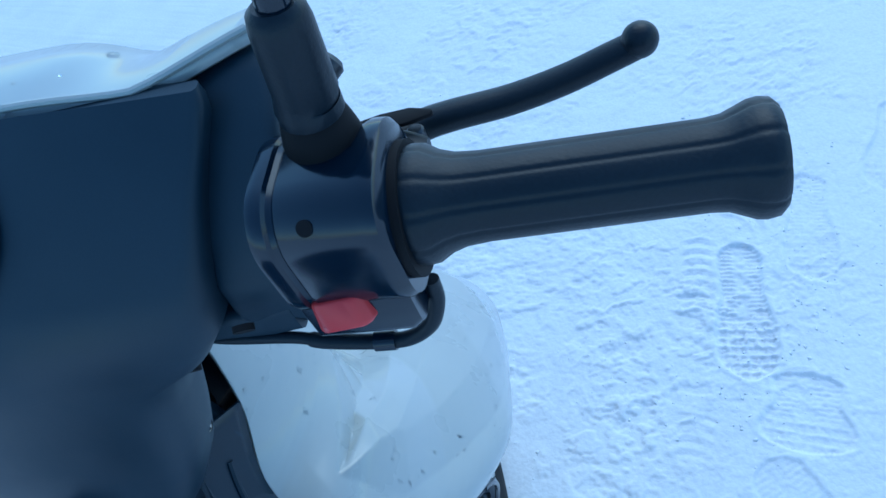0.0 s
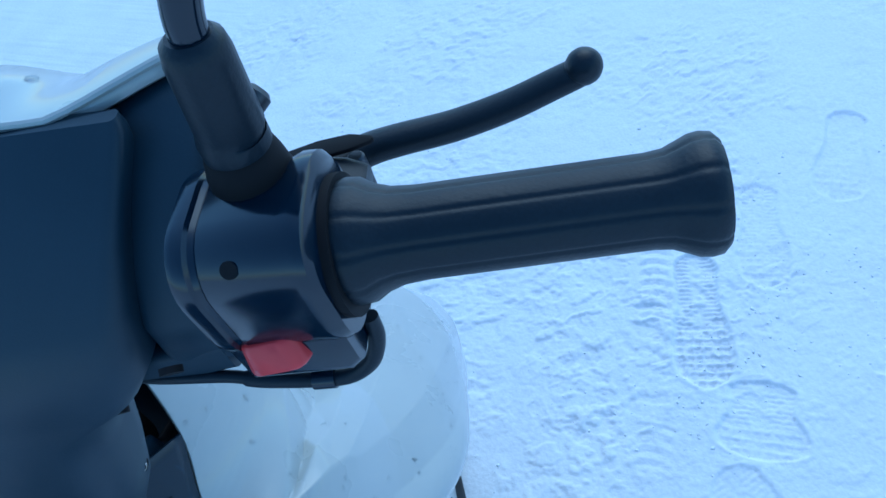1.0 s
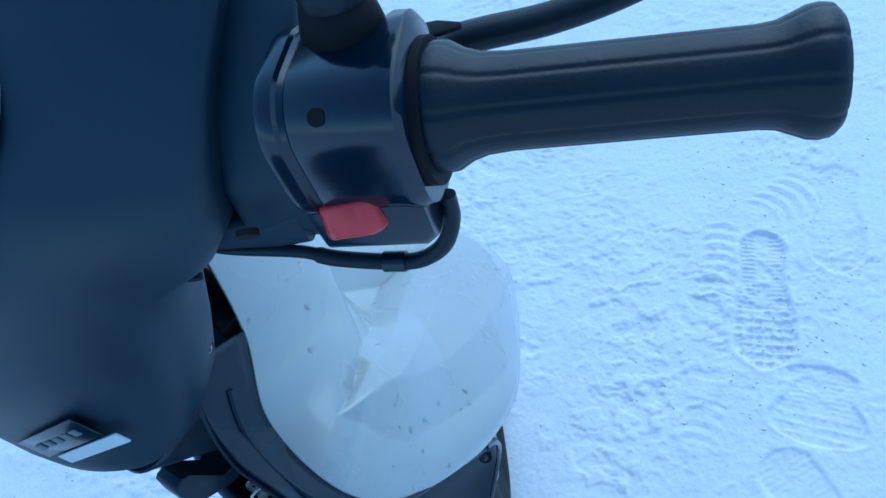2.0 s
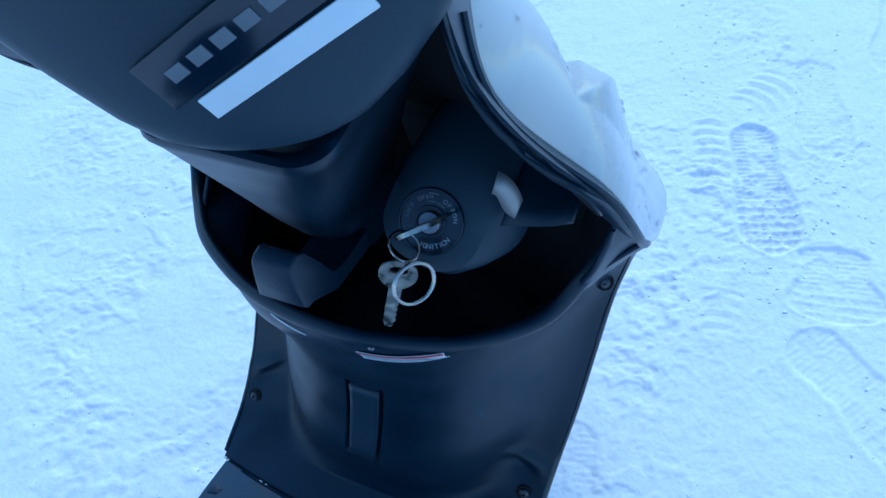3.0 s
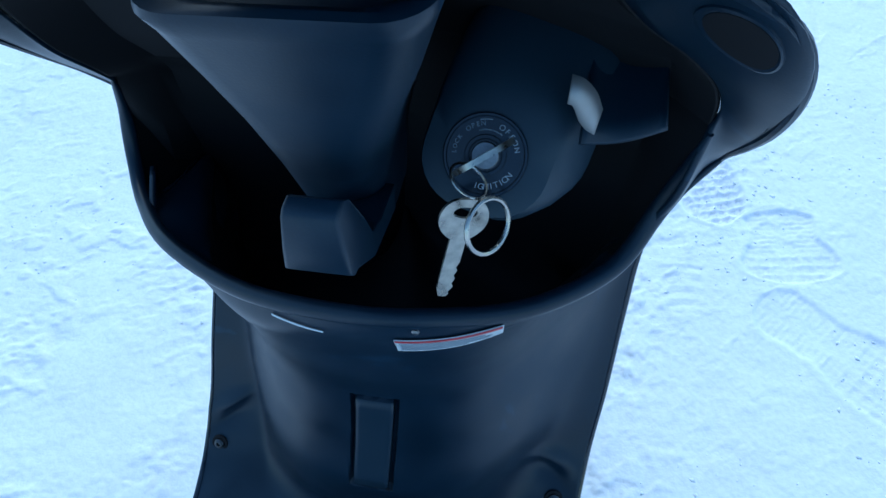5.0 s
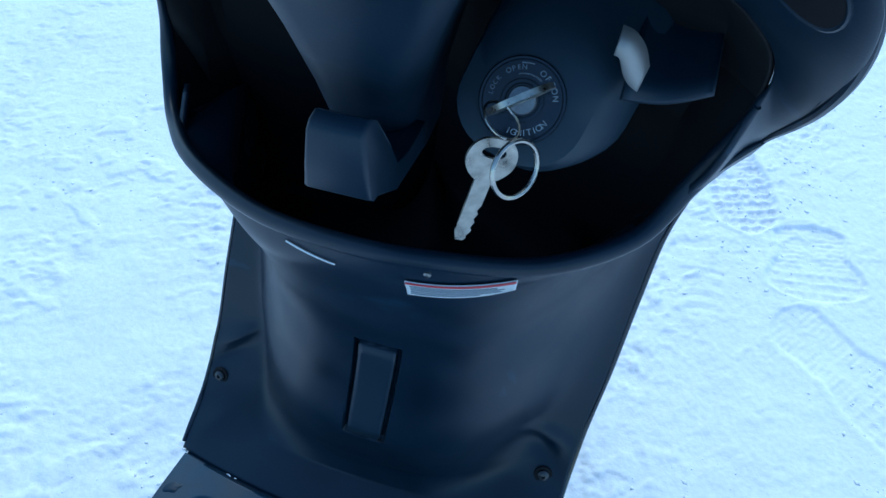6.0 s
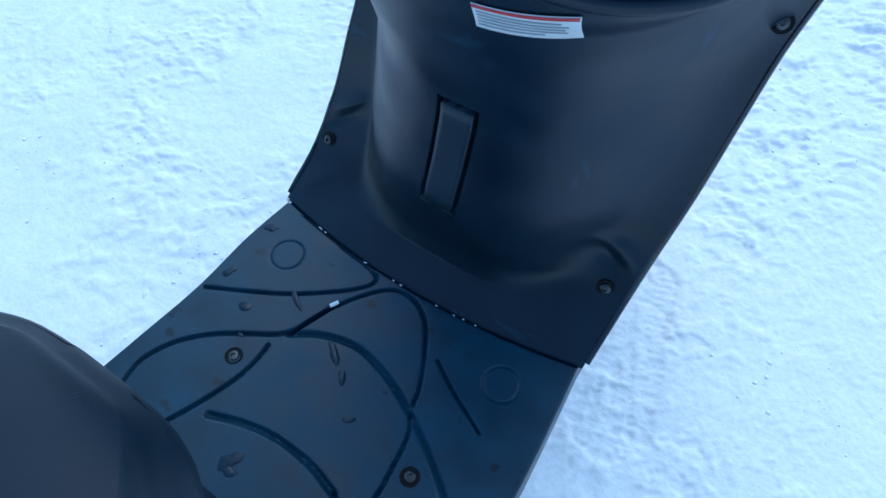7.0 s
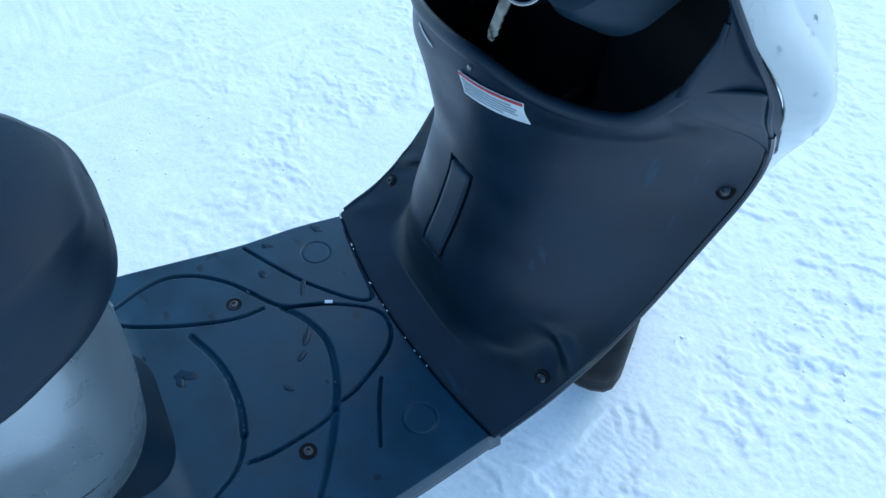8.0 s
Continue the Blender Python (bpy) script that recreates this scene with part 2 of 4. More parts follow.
def snow_height(x, y):
    near = np.exp(-((x / 3.0) ** 2 + ((y - 0.6) / 3.0) ** 2))
    h = 0.012 * fbm(x, y, 0.9, 3) + 0.02 * (1 - near) * fbm(x, y, 6.0, 2)
    scuff = smoothstep(-0.2, 0.2, fbm(x + 3, y, 0.25, 3))
    a, b = 0.8 * x + 0.6 * y, -0.6 * x + 0.8 * y
    wx, wy = a + 0.012 * value_noise(x / 0.03, y / 0.03), b + 0.012 * value_noise(x / 0.03 + 40, y / 0.03)
    lumps = fbm(x, y, 0.06, 3)
    chips = smoothstep(0.14, 0.18, fbm(wx * 1.0 + 5, wy * 1.9, 0.032, 3)) * (0.5 + value_noise(x / 0.05, y / 0.05))
    flakes = smoothstep(0.14, 0.24, fbm(x * 1.3 + 9, y, 0.014, 2))
    pits = smoothstep(0.2, 0.34, fbm(x + 21, y * 1.3, 0.035, 3))
    torn = 0.62 + 0.28 * smoothstep(0.1, 0.25, x) * smoothstep(0.2, 0.45, y) * smoothstep(1.5, 1.1, y) * smoothstep(0.52, 0.36, x)
    h = h + near * torn * (0.003 * lumps + (0.3 + 0.7 * scuff) * (0.0056 * chips + 0.0028 * flakes - 0.0032 * pits))
    h = h + sole(x, y, (0.392, 0.664), (0.308, 0.955), 0.110, 0.0105)
    h = h + sole(x, y, (0.497, 0.560), (0.476, 0.705), 0.15, 0.0065, 0.7)
    h = h + sole(x, y, (0.454, 0.905), (0.399, 1.165), 0.1, 0.005, 0.6)
    h = h + sole(x, y, (0.218, 0.0), (0.15, 0.28), 0.115, 0.0032, 0.9)
    h = h + sole(x, y, (0.66, 0.36), (0.44, 0.525), 0.125, 0.005, 0.7)
    h = h + sole(x, y, (0.555, 1.15), (0.55, 1.42), 0.11, 0.006, 0.6)
    h = h + chevrons(x, y, 0.335, 1.06, 60, 0.14, 0.11, 0.028, 0.0022)
    h = h + chevrons(x, y, 0.33, 0.53, 95, 0.10, 0.08, 0.024, 0.0012)
    h = h + chevrons(x, y, 0.25, 0.87, 104, 0.2, 0.075, 0.026, 0.0022)
    h = h + chevrons(x, y, 0.14, 0.265, 70, 0.08, 0.06, 0.02, 0.0014)
    h = h - 0.006 * np.exp(-((x + 1.008 + 0.02 * y) / 0.009) ** 2) * smoothstep(-0.5, -0.2, y)
    drag_a, drag_b = 0.75 * x + 0.66 * y, -0.66 * x + 0.75 * y
    scrape = smoothstep(0.05, 0.22, fbm(drag_a * 0.85 + 0.03 * value_noise(x / 0.04, y / 0.04), drag_b, 0.028, 4)) * smoothstep(-0.05, 0.25, fbm(x + 8, y, 0.3, 2))
    h = h + near * smoothstep(-0.12, -0.3, x) * 0.0034 * scrape
    return h


def axis_steps(fine_lo, fine_hi, mid_lo, mid_hi):
    far = [9, 14, 25, 50, 120, 300, 900, 2500]
    mid_r, mid_l = np.arange(fine_hi, mid_hi, 0.005), np.arange(mid_lo, fine_lo, 0.005)
    out_r = mid_hi + np.cumsum(np.linspace(0.014, 0.3, 40))
    out_l = mid_lo - np.cumsum(np.linspace(0.014, 0.3, 40))[::-1]
    return np.concatenate([[-v for v in far[::-1]], out_l, mid_l, np.arange(fine_lo, fine_hi, 0.003), mid_r, out_r, far])


gx, gy = axis_steps(0.05, 0.7, -1.3, 0.95), axis_steps(0.0, 1.15, -0.5, 2.0)
X, Y = np.meshgrid(gx, gy)
Z = snow_height(X, Y)
nx, ny = len(gx), len(gy)
co = np.stack([X, Y, Z], -1).reshape(-1, 3)
idx = np.arange(nx * ny).reshape(ny, nx)
quads = np.stack([idx[:-1, :-1], idx[:-1, 1:], idx[1:, 1:], idx[1:, :-1]], -1).reshape(-1, 4)
me = bpy.data.meshes.new("ground")
me.from_pydata(co, [], quads)
me.materials.append(SNOW)
me.polygons.foreach_set("use_smooth", [True] * len(me.polygons))
ground = tagged(new("ground", me), "trampled white snow with shoe prints and tread marks", "snow", kind="structure")


# loose crumbs of crusted snow lie about
CRUMB = [(1, 0, 0), (0, 1, 0), (-1, 0, 0), (0, -1, 0), (0, 0, 1), (0, 0, -0.6)]
CRUMB_FACES = [(0, 1, 4), (1, 2, 4), (2, 3, 4), (3, 0, 4), (1, 0, 5), (2, 1, 5), (3, 2, 5), (0, 3, 5)]
cx, cy = RNG.uniform(-0.9, 0.8, 9000), RNG.uniform(-0.3, 1.5, 9000)
keep = fbm(cx + 3, cy, 0.2, 3) + 0.5 * RNG.random(9000) > 0.52
cx, cy = cx[keep], cy[keep]
cz = snow_height(cx, cy)
verts, faces = [], []
for px, py, pz in zip(cx, cy, cz):
    r = 0.0012 + 0.0034 * RNG.random() ** 3
    turn, squash = RNG.random() * 6.3, 0.3 + 0.3 * RNG.random()
    k = len(verts)
    for vx, vy, vz in CRUMB:
        vx, vy = vx * (0.7 + 0.8 * RNG.random()), vy * (0.5 + 0.6 * RNG.random())
        verts.append((px + r * (vx * math.cos(turn) - vy * math.sin(turn)), py + r * (vx * math.sin(turn) + vy * math.cos(turn)), pz + r * squash * vz))
    faces.extend(tuple(k + q for q in f) for f in CRUMB_FACES)
me = bpy.data.meshes.new("snow_rubble")
me.from_pydata(verts, [], faces)
me.materials.append(SNOW)
me.polygons.foreach_set("use_smooth", [True] * len(me.polygons))
tagged(new("snow_rubble", me), "loose white crumbs of crusted snow on the ground", "snow", kind="stuff")

# ---- the scooter: x to its right, y ahead, z up; it leans a little to its right ----
TILTED = Matrix.Translation((0, 0, 0.3)) @ pose(0, 0, 0, 0, 6.3, 0) @ Matrix.Translation((0, 0, -0.3))
scooter = tagged(new("scooter"), "black and white motor scooter parked on snow with its handlebar turned", "scooter")
scooter.matrix_world = TILTED
# the handlebar's own frame: u along the bar, f ahead, w up, given in the scooter's frame
BAR = TILTED.inverted() @ pose(0.086, 0.053, 1.069, 0, 0, 22.0)


def curve1(knots, values):
    """A smooth function through knots."""
    k, v = np.array(knots, float), np.array(values, float)
    d = np.gradient(v, k)

    def f(x):
        x = np.clip(x, k[0], k[-1])
        i = np.clip(np.searchsorted(k, x, side="right") - 1, 0, len(k) - 2)
        h = k[i + 1] - k[i]
        t = (x - k[i]) / h
        return (2 * t ** 3 - 3 * t ** 2 + 1) * v[i] + (t ** 3 - 2 * t ** 2 + t) * h * d[i] + (3 * t ** 2 - 2 * t ** 3) * v[i + 1] + (t ** 3 - t ** 2) * h * d[i + 1]
    return f


def polyline_distance(x, y, pts):
    best = np.full_like(x, 9.0)
    for (ax, ay), (bx, by) in zip(pts, pts[1:]):
        dx, dy = bx - ax, by - ay
        t = np.clip(((x - ax) * dx + (y - ay) * dy) / (dx * dx + dy * dy), 0, 1)
        best = np.minimum(best, np.hypot(x - ax - t * dx, y - ay - t * dy))
    return best


def bolt(centre, axis, radius, mat, parent, name="bolt"):
    """A button-head bolt with a socket; a near-black ring stands for the shade of its round recess."""
    c, a = Vector(centre), Vector(axis).normalized()
    b = part(name, lathe([(0.0, radius), (radius * 0.35, radius * 0.95), (radius * 0.55, radius * 0.7), (radius * 0.6, radius * 0.38), (radius * 0.3, radius * 0.34)], c, a, 18), mat, parent)
    part("recess", lathe([(-0.001, radius * 1.6), (0.0005, radius * 1.52), (0.0006, radius * 1.05), (-0.001, radius)], c, a, 20), DARK, b)
    return b


# floorboard with moulded grooves; it rises a little to the rear
floor_left = curve1([-0.42, -0.347, -0.265, -0.2, -0.125, -0.058, 0.0], [0.19, 0.19, 0.1915, 0.184, 0.1755, 0.1745, 0.1685])
floor_right = curve1([-0.42, -0.1, 0.0], [0.192, 0.187, 0.177])
FLOOR_GROOVES = [
    (0.0026, [(-0.166, -0.124), (-0.128, -0.105), (-0.092, -0.085), (-0.063, -0.064), (-0.042, -0.046), (-0.031, -0.031), (-0.037, -0.021), (-0.08, -0.015), (-0.14, -0.006)]),
    (0.0030, [(-0.135, -0.288), (-0.148, -0.262), (-0.158, -0.236), (-0.16, -0.211), (-0.148, -0.183), (-0.125, -0.158), (-0.101, -0.141), (-0.075, -0.125), (-0.062, -0.111), (-0.053, -0.088), (-0.046, -0.068)]),
    (0.0028, [(-0.135, -0.303), (-0.125, -0.287), (-0.106, -0.255), (-0.087, -0.214), (-0.074, -0.176), (-0.071, -0.152), (-0.072, -0.136)]),
    (0.0024, [(-0.062, -0.113), (-0.051, -0.082), (-0.033, -0.05), (-0.012, -0.027), (0.012, -0.024), (0.034, -0.036), (0.052, -0.062), (0.067, -0.091), (0.072, -0.109)]),
    (0.0042, [(-0.063, -0.117), (-0.038, -0.101), (-0.005, -0.092), (0.026, -0.096), (0.058, -0.107), (0.097, -0.128), (0.125, -0.147), (0.152, -0.168)]),
    (0.0026, [(0.075, -0.117), (0.084, -0.132), (0.089, -0.16), (0.092, -0.189), (0.09, -0.21)]),
    (0.0042, [(-0.071, -0.214), (-0.038, -0.202), (-0.004, -0.196), (0.031, -0.197), (0.062, -0.204)]),
    (0.0020, [(0.062, -0.204), (0.082, -0.214), (0.096, -0.228), (0.107, -0.247)]),
    (0.0018, [(0.066, -0.062), (0.095, -0.079), (0.133, -0.097)]),
]


def seam(x):
    """How far the joint between floor and shield bows to the rear."""
    return -0.018 + 0.02 * (x / 0.175) ** 2


def floor_z(x, y):
    return 0.287 + 0.105 * x - 0.12 * y


rows = []
for y in np.concatenate([np.linspace(-0.42, -0.0022, 340), [-0.0012, 0.012]]):
    s = np.linspace(-1, 1, 300)
    x = np.where(s < 0, s * floor_left(y), s * floor_right(y))
    yy = y + seam(x) * smoothstep(-0.09, 0.0, y)
    z = floor_z(x, yy) + 0.0012 * fbm(x, yy, 0.09, 2) - 0.005 * smoothstep(-0.0023, -0.0011, y)
    for width, g in FLOOR_GROOVES:
        d = polyline_distance(x, yy, [(q[0], q[1]) for q in catmull(g, 5)])
        z = z - 0.0046 * np.clip(1 - d / (width * 0.8 + 0.0004), 0, 1) ** 0.8
    for cx, cy in ((-0.122, -0.052), (0.1255, -0.0495)):
        z = z - 0.0014 * np.exp(-((np.hypot(x - cx, yy - cy) - 0.0165) / 0.0009) ** 2)
    z = z - 0.03 * smoothstep(0.975, 1.0, np.abs(s)) ** 2
    z = z + 0.05 * smoothstep(0.05, -0.05, y + 0.31) * smoothstep(0.16, 0.1, np.abs(x))
    rows.append(list(zip(x, yy, z)))
floorboard = part("floorboard", sheet(rows), MAT, scooter, "moulded black plastic floorboard with curved grooves", thick=0.006, face=(0, 0, 1))
for cx, cy in ((-0.091, -0.161), (0.1057, -0.1585)):
    at = (cx, cy, floor_z(cx, cy))
    sc = part("floor_screw", lathe([(-0.001, 0.0048), (0.0012, 0.0048), (0.0018, 0.0042), (0.002, 0.0022), (0.0006, 0.0019)], at, (-0.1, 0.12, 1), 20), IRON, floorboard, "small dark screw in a round socket")
    part("socket", lathe([(-0.001, 0.0086), (0.0006, 0.0086), (0.0009, 0.0079), (0.0004, 0.007), (0.0003, 0.0055)], at, (-0.1, 0.12, 1), 24), DARK, sc)
# snow crumbs caught in the seam
for k in range(11):
    cx = -0.165 + 0.3 * random.random() ** 1.3
    cy = seam(cx) - 0.001 + 0.001 * random.random()
    part("snow_crumb", box((cx, cy, floor_z(cx, cy) + 0.0005), (0.0012 + 0.0016 * random.random(), 0.001, 0.001), 0.0003), SNOW, floorboard)
part("snow_crumb", box((-0.1675, 0.0, floor_z(-0.168, 0) - 0.001), (0.004, 0.0016, 0.008), 0.0005), SNOW, floorboard)
part("snow_crumb", box((-0.048, -0.069, floor_z(-0.048, -0.069)), (0.004, 0.009, 0.0016), 0.0007, pose(0, 0, 0, 0, 0, -30)), SNOW, floorboard)

# inner leg shield: flat wings and a bulging tunnel; v is the height, lifted with x by SHEAR
SHEAR = 0.1
wing_y = curve1([0.284, 0.29, 0.303, 0.33, 0.411, 0.47, 0.53, 0.57, 0.61, 0.665, 0.70], [-0.0005, 0.012, 0.043, 0.0795, 0.139, 0.174, 0.204, 0.207, 0.2013, 0.179, 0.163])
right_half = curve1([0.28, 0.33, 0.41, 0.47, 0.52, 0.56, 0.61, 0.66, 0.705], [0.177, 0.178, 0.1805, 0.18, 0.18, 0.1825, 0.1855, 0.1895, 0.191])
left_half = curve1([0.28, 0.33, 0.413, 0.48, 0.56, 0.6, 0.625, 0.65, 0.69], [0.1705, 0.171, 0.169, 0.1647, 0.159, 0.159, 0.17, 0.181, 0.182])
nose_y = curve1([0.28, 0.3, 0.34, 0.394, 0.45, 0.502, 0.56, 0.62, 0.65, 0.685], [0.036, 0.034, 0.03, 0.03, 0.046, 0.056, 0.049, 0.036, 0.028, 0.02])
tunnel_half = curve1([0.28, 0.3, 0.34, 0.4, 0.48, 0.54, 0.58, 0.615, 0.65, 0.685], [0.1, 0.109, 0.124, 0.14, 0.152, 0.157, 0.163, 0.175, 0.19, 0.196])
tunnel_mid = curve1([0.28, 0.4, 0.5, 0.6, 0.685], [0.004, 0.008, 0.008, 0.004, 0.0])
# the pocket's rolled lip, from its one upper corner to the other
LIP = catmull([(-0.1735, 0.161, 0.672), (-0.1838, 0.17, 0.632), (-0.1809, 0.155, 0.601), (-0.1637, 0.127, 0.592), (-0.1239, 0.0873, 0.609), (-0.0612, 0.0522, 0.630), (-0.002, 0.0355, 0.651),
               (0.0486, 0.033, 0.664), (0.1008, 0.0535, 0.657), (0.1415, 0.085, 0.659), (0.1585, 0.107, 0.683), (0.166, 0.1125, 0.71), (0.1685, 0.108, 0.742)], 6)
lip_x, lip_y, lip_v = ([q[0] for q in LIP[12:60]], [q[1] for q in LIP[12:60]], [q[2] - SHEAR * q[0] for q in LIP[12:60]])


def top_of(x):
    return np.interp(x, lip_x, lip_v)


def shield_base(x, v):
    t = np.abs(x - tunnel_mid(v)) / tunnel_half(v)
    k = 1 - np.minimum(t, 1.5) ** 3.0
    soft = np.where(x > tunnel_mid(v), 0.22, 0.012)
    s = ((k + np.sqrt(k * k + soft)) / (1 + np.sqrt(1 + soft))) ** 1.12
    y = wing_y(v) - np.maximum(wing_y(v) - nose_y(v), 0) * s
    for side in (-1, 1):
        a, b = side * x - 0.15, v - 0.352
        y = y - 0.006 * np.exp(-((b + 0.5 * a) / 0.006) ** 2 - ((a) / 0.018) ** 2) + 0.005 * np.exp(-((b + 0.5 * a + 0.016) / 0.006) ** 2 - (a / 0.018) ** 2)
        y = y - 0.004 * np.exp(-((v - 0.30 + 0.3 * a) / 0.005) ** 2 - ((a) / 0.016) ** 2)
    y = y + seam(x) * smoothstep(0.325, 0.284, v)
    top = top_of(x)
    miss = np.interp(x, lip_x, lip_y) - 0.0005
    return y + (miss - y) * smoothstep(top - 0.035, top + 0.001, v) * smoothstep(-0.19, -0.15, x) * smoothstep(0.172, 0.15, x)


def shield(x, v):
    """The inner shield with the groove round its inspection lid."""
    h = v - 0.446
    side = np.abs(x - 0.0085 - 0.031 * h) - 0.0155
    d = np.abs(np.maximum(side, np.abs(h) - 0.0565))
    return shield_base(x, v) + 0.006 * smoothstep(0.0026, 0.0012, d)


rows = []
for r in np.linspace(0, 1, 260):
    s = np.concatenate([np.linspace(-1, -0.06, 90), np.linspace(-0.055, 0.19, 110), np.linspace(0.2, 1, 80)])
    x = np.where(s < 0, s * left_half(0.283 + 0.37 * r), s * right_half(0.283 + 0.39 * r))
    top = np.maximum(top_of(x), 0.676 * smoothstep(0.154, 0.164, x))
    v = 0.2845 + r * (top - 0.2845)
    x = np.where(s < 0, s * left_half(v), s * right_half(v))
    rows.append(list(zip(x, shield(x, v), v + SHEAR * x)))
leg_shield = part("leg_shield", sheet(rows), BLACK, scooter, "scuffed black plastic inner leg shield", thick=0.004, face=(0, -1, 0))


def on_shield(x, v, out=0.0):
    return Vector((x, float(shield_base(np.array(x), v)) - out, v + SHEAR * x))


for side in (-1, 1):
    for x, v, r in ((0.1585, 0.32, 0.0052), (0.172 if side > 0 else 0.15, 0.548 if side > 0 else 0.53, 0.0048)):
        c = on_shield(side * x, v, 0.0005)
        b = bolt(c, (side * 0.1, -0.75, 0.6), r, IRON, leg_shield)
    # folded edge of the wing
    half = right_half if side > 0 else left_half
    edge = [(side * (half(v) + 0.001), float(shield_base(np.array(side * half(v)), v)) + 0.003, v + SHEAR * side * half(v)) for v in np.linspace(0.286, 0.625 if side > 0 else 0.6, 46)]
    part("edge_trim", tube(edge, 0.0028, 8), GLOSS, leg_shield)


def patch(x0, x1, v0, v1, out, nx=8, nz=10, skew=0.0):
    """A piece of sheet that lies on the shield."""
    return [[on_shield(x0 + (x1 - x0) * i / nx + skew * (v1 - v) / (v1 - v0), v, out) for i in range(nx + 1)] for v in np.linspace(v0, v1, nz)]


lid = part("inspection_lid", sheet(patch(-0.0035, 0.024, 0.3925, 0.4995, 0.0012, skew=-0.0034)), DASH, leg_shield, "small rectangular black inspection cover", thick=0.003, face=(0, -1, 0))
# small near-black block in place of the notch's shade
part("lid_notch", box((on_shield(0.021, 0.393) + Vector((0, -0.001, 0))), (0.003, 0.002, 0.003), 0.0006), DARK, lid)


# warning label below the lip, its words cannot be read, and a narrow white strip beside it
def slanted(x0, x1, lo, hi, out, nx=30, nz=10, base=0.615, rise=0.03):
    """A strip on the shield that rises a little towards one side."""
    return [[on_shield(x, base + rise * (x - 0.036) + dz, out) for x in np.linspace(x0, x1, nx)] for dz in np.linspace(lo, hi, nz)]


label = part("warning_label", sheet(slanted(0.036, 0.0912, 0.0, 0.0235, 0.0016)), STICKER, leg_shield, "white paper warning label with a red top strip", thick=0.0004, face=(0, -1, 0))
part("red_strip", sheet(slanted(0.0365, 0.0908, 0.0205, 0.023, 0.0022, nz=3)), STICKER_RED, label, thick=0.0003, face=(0, -1, 0))
for k in range(5):
    part("print_bar", sheet(slanted(0.0385, (0.0825, 0.086, 0.084, 0.085, 0.074)[k], 0.0165 - 0.0032 * k, 0.0176 - 0.0032 * k, 0.0022, nz=3)), PRINT, label, thick=0.0003, face=(0, -1, 0))
part("white_strip", sheet(slanted(-0.036, -0.004, 0.0, 0.0014, 0.0012, base=0.632, rise=0.0)), STICKER, leg_shield, "narrow white strip below the pocket's lip", thick=0.0004, face=(0, -1, 0))
part("rivet", lathe([(0, 0.0022), (0.001, 0.002), (0.0015, 0.001)], on_shield(0.0475, 0.6475), (0, -1, 0.1), 10), STEEL, leg_shield)



# shoulders: black flares from the pocket's edge over a rounded ridge to the white panel
def resample(pts, n):
    """n points at even steps along a smooth curve."""
    c = np.array(catmull(pts, 10))
    d = np.concatenate([[0], np.cumsum(np.linalg.norm(np.diff(c, axis=0), axis=1))])
    return [np.array([np.interp(t, d, c[:, k]) for k in range(3)]) for t in np.linspace(0, d[-1], n)]


INNER = resample([(0.066, 0.1, 0.9), (0.085, 0.1, 0.845), (0.12, 0.094, 0.808), (0.145, 0.092, 0.793), (0.162, 0.097, 0.774), (0.1685, 0.108, 0.744), (0.166, 0.1125, 0.712), (0.159, 0.107, 0.685), (0.161, 0.112, 0.677)], 60)
RIDGE = resample([(0.084, 0.06, 0.93), (0.108, 0.038, 0.893), (0.1345, 0.033, 0.868), (0.1605, 0.0375, 0.847), (0.1733, 0.0568, 0.8084), (0.1803, 0.0918, 0.7613), (0.1825, 0.13, 0.7085), (0.1805, 0.16, 0.67), (0.1845, 0.192, 0.628)], 60)
RIM = [(0.0627, 0.1297, 0.9811), (0.0814, 0.1095, 0.8939), (0.1084, 0.0758, 0.8524), (0.1643, 0.064, 0.8264), (0.1853, 0.0908, 0.7633), (0.1915, 0.1604, 0.6779), (0.1655, 0.224, 0.5656), (0.125, 0.32, 0.45)]
LEFT_INNER = resample([(0.066, 0.1, 0.9), (0.085, 0.1, 0.845), (0.12, 0.094, 0.808), (0.145, 0.092, 0.793), (0.162, 0.096, 0.774), (0.169, 0.108, 0.75), (0.17, 0.122, 0.722), (0.167, 0.14, 0.695), (0.170, 0.153, 0.678)], 60)
EDGE = resample(RIM[1:6] + [(0.1865, 0.196, 0.617)], 60)

# storage pocket: one skin, its shade put into a near-black colour, from its edge down, to the sides and back to a
# spine behind the neck
spine_y = curve1([0.45, 0.5, 0.66, 0.72, 0.8, 0.9], [0.205, 0.205, 0.205, 0.18, 0.15, 0.14])
mouth = [(-q[0], q[1], q[2]) for q in LEFT_INNER[2:-1]] + [tuple(q) for q in LIP] + [tuple(q) for q in INNER[44:1:-1]]
inside = []
for t in (0.0, 0.03, 0.1, 0.25, 0.5, 0.75, 1.0):
    row = []
    for x, y, z in mouth:
        up = float(smoothstep(0.66, 0.695, z - SHEAR * x)) * float(smoothstep(0.11, 0.15, abs(x))) if z < 0.7 else 1.0
        dx, dz = x * (1 - 0.14 * t), z - 0.125 * t - 0.003
        near_y = y + 0.003 + 0.02 * t
        deep = np.array((dx, near_y + max(0.0, float(shield_base(np.array(dx), dz - SHEAR * dx)) + 0.006 - near_y) * float(smoothstep(0.0, 0.25, t)), dz))
        side = np.array((x * (1 - 0.1 * t), y + 0.003 + 0.032 * t, z - 0.01 * t))
        row.append(tuple(deep * (1 - up) + side * up))
    inside.append(row)
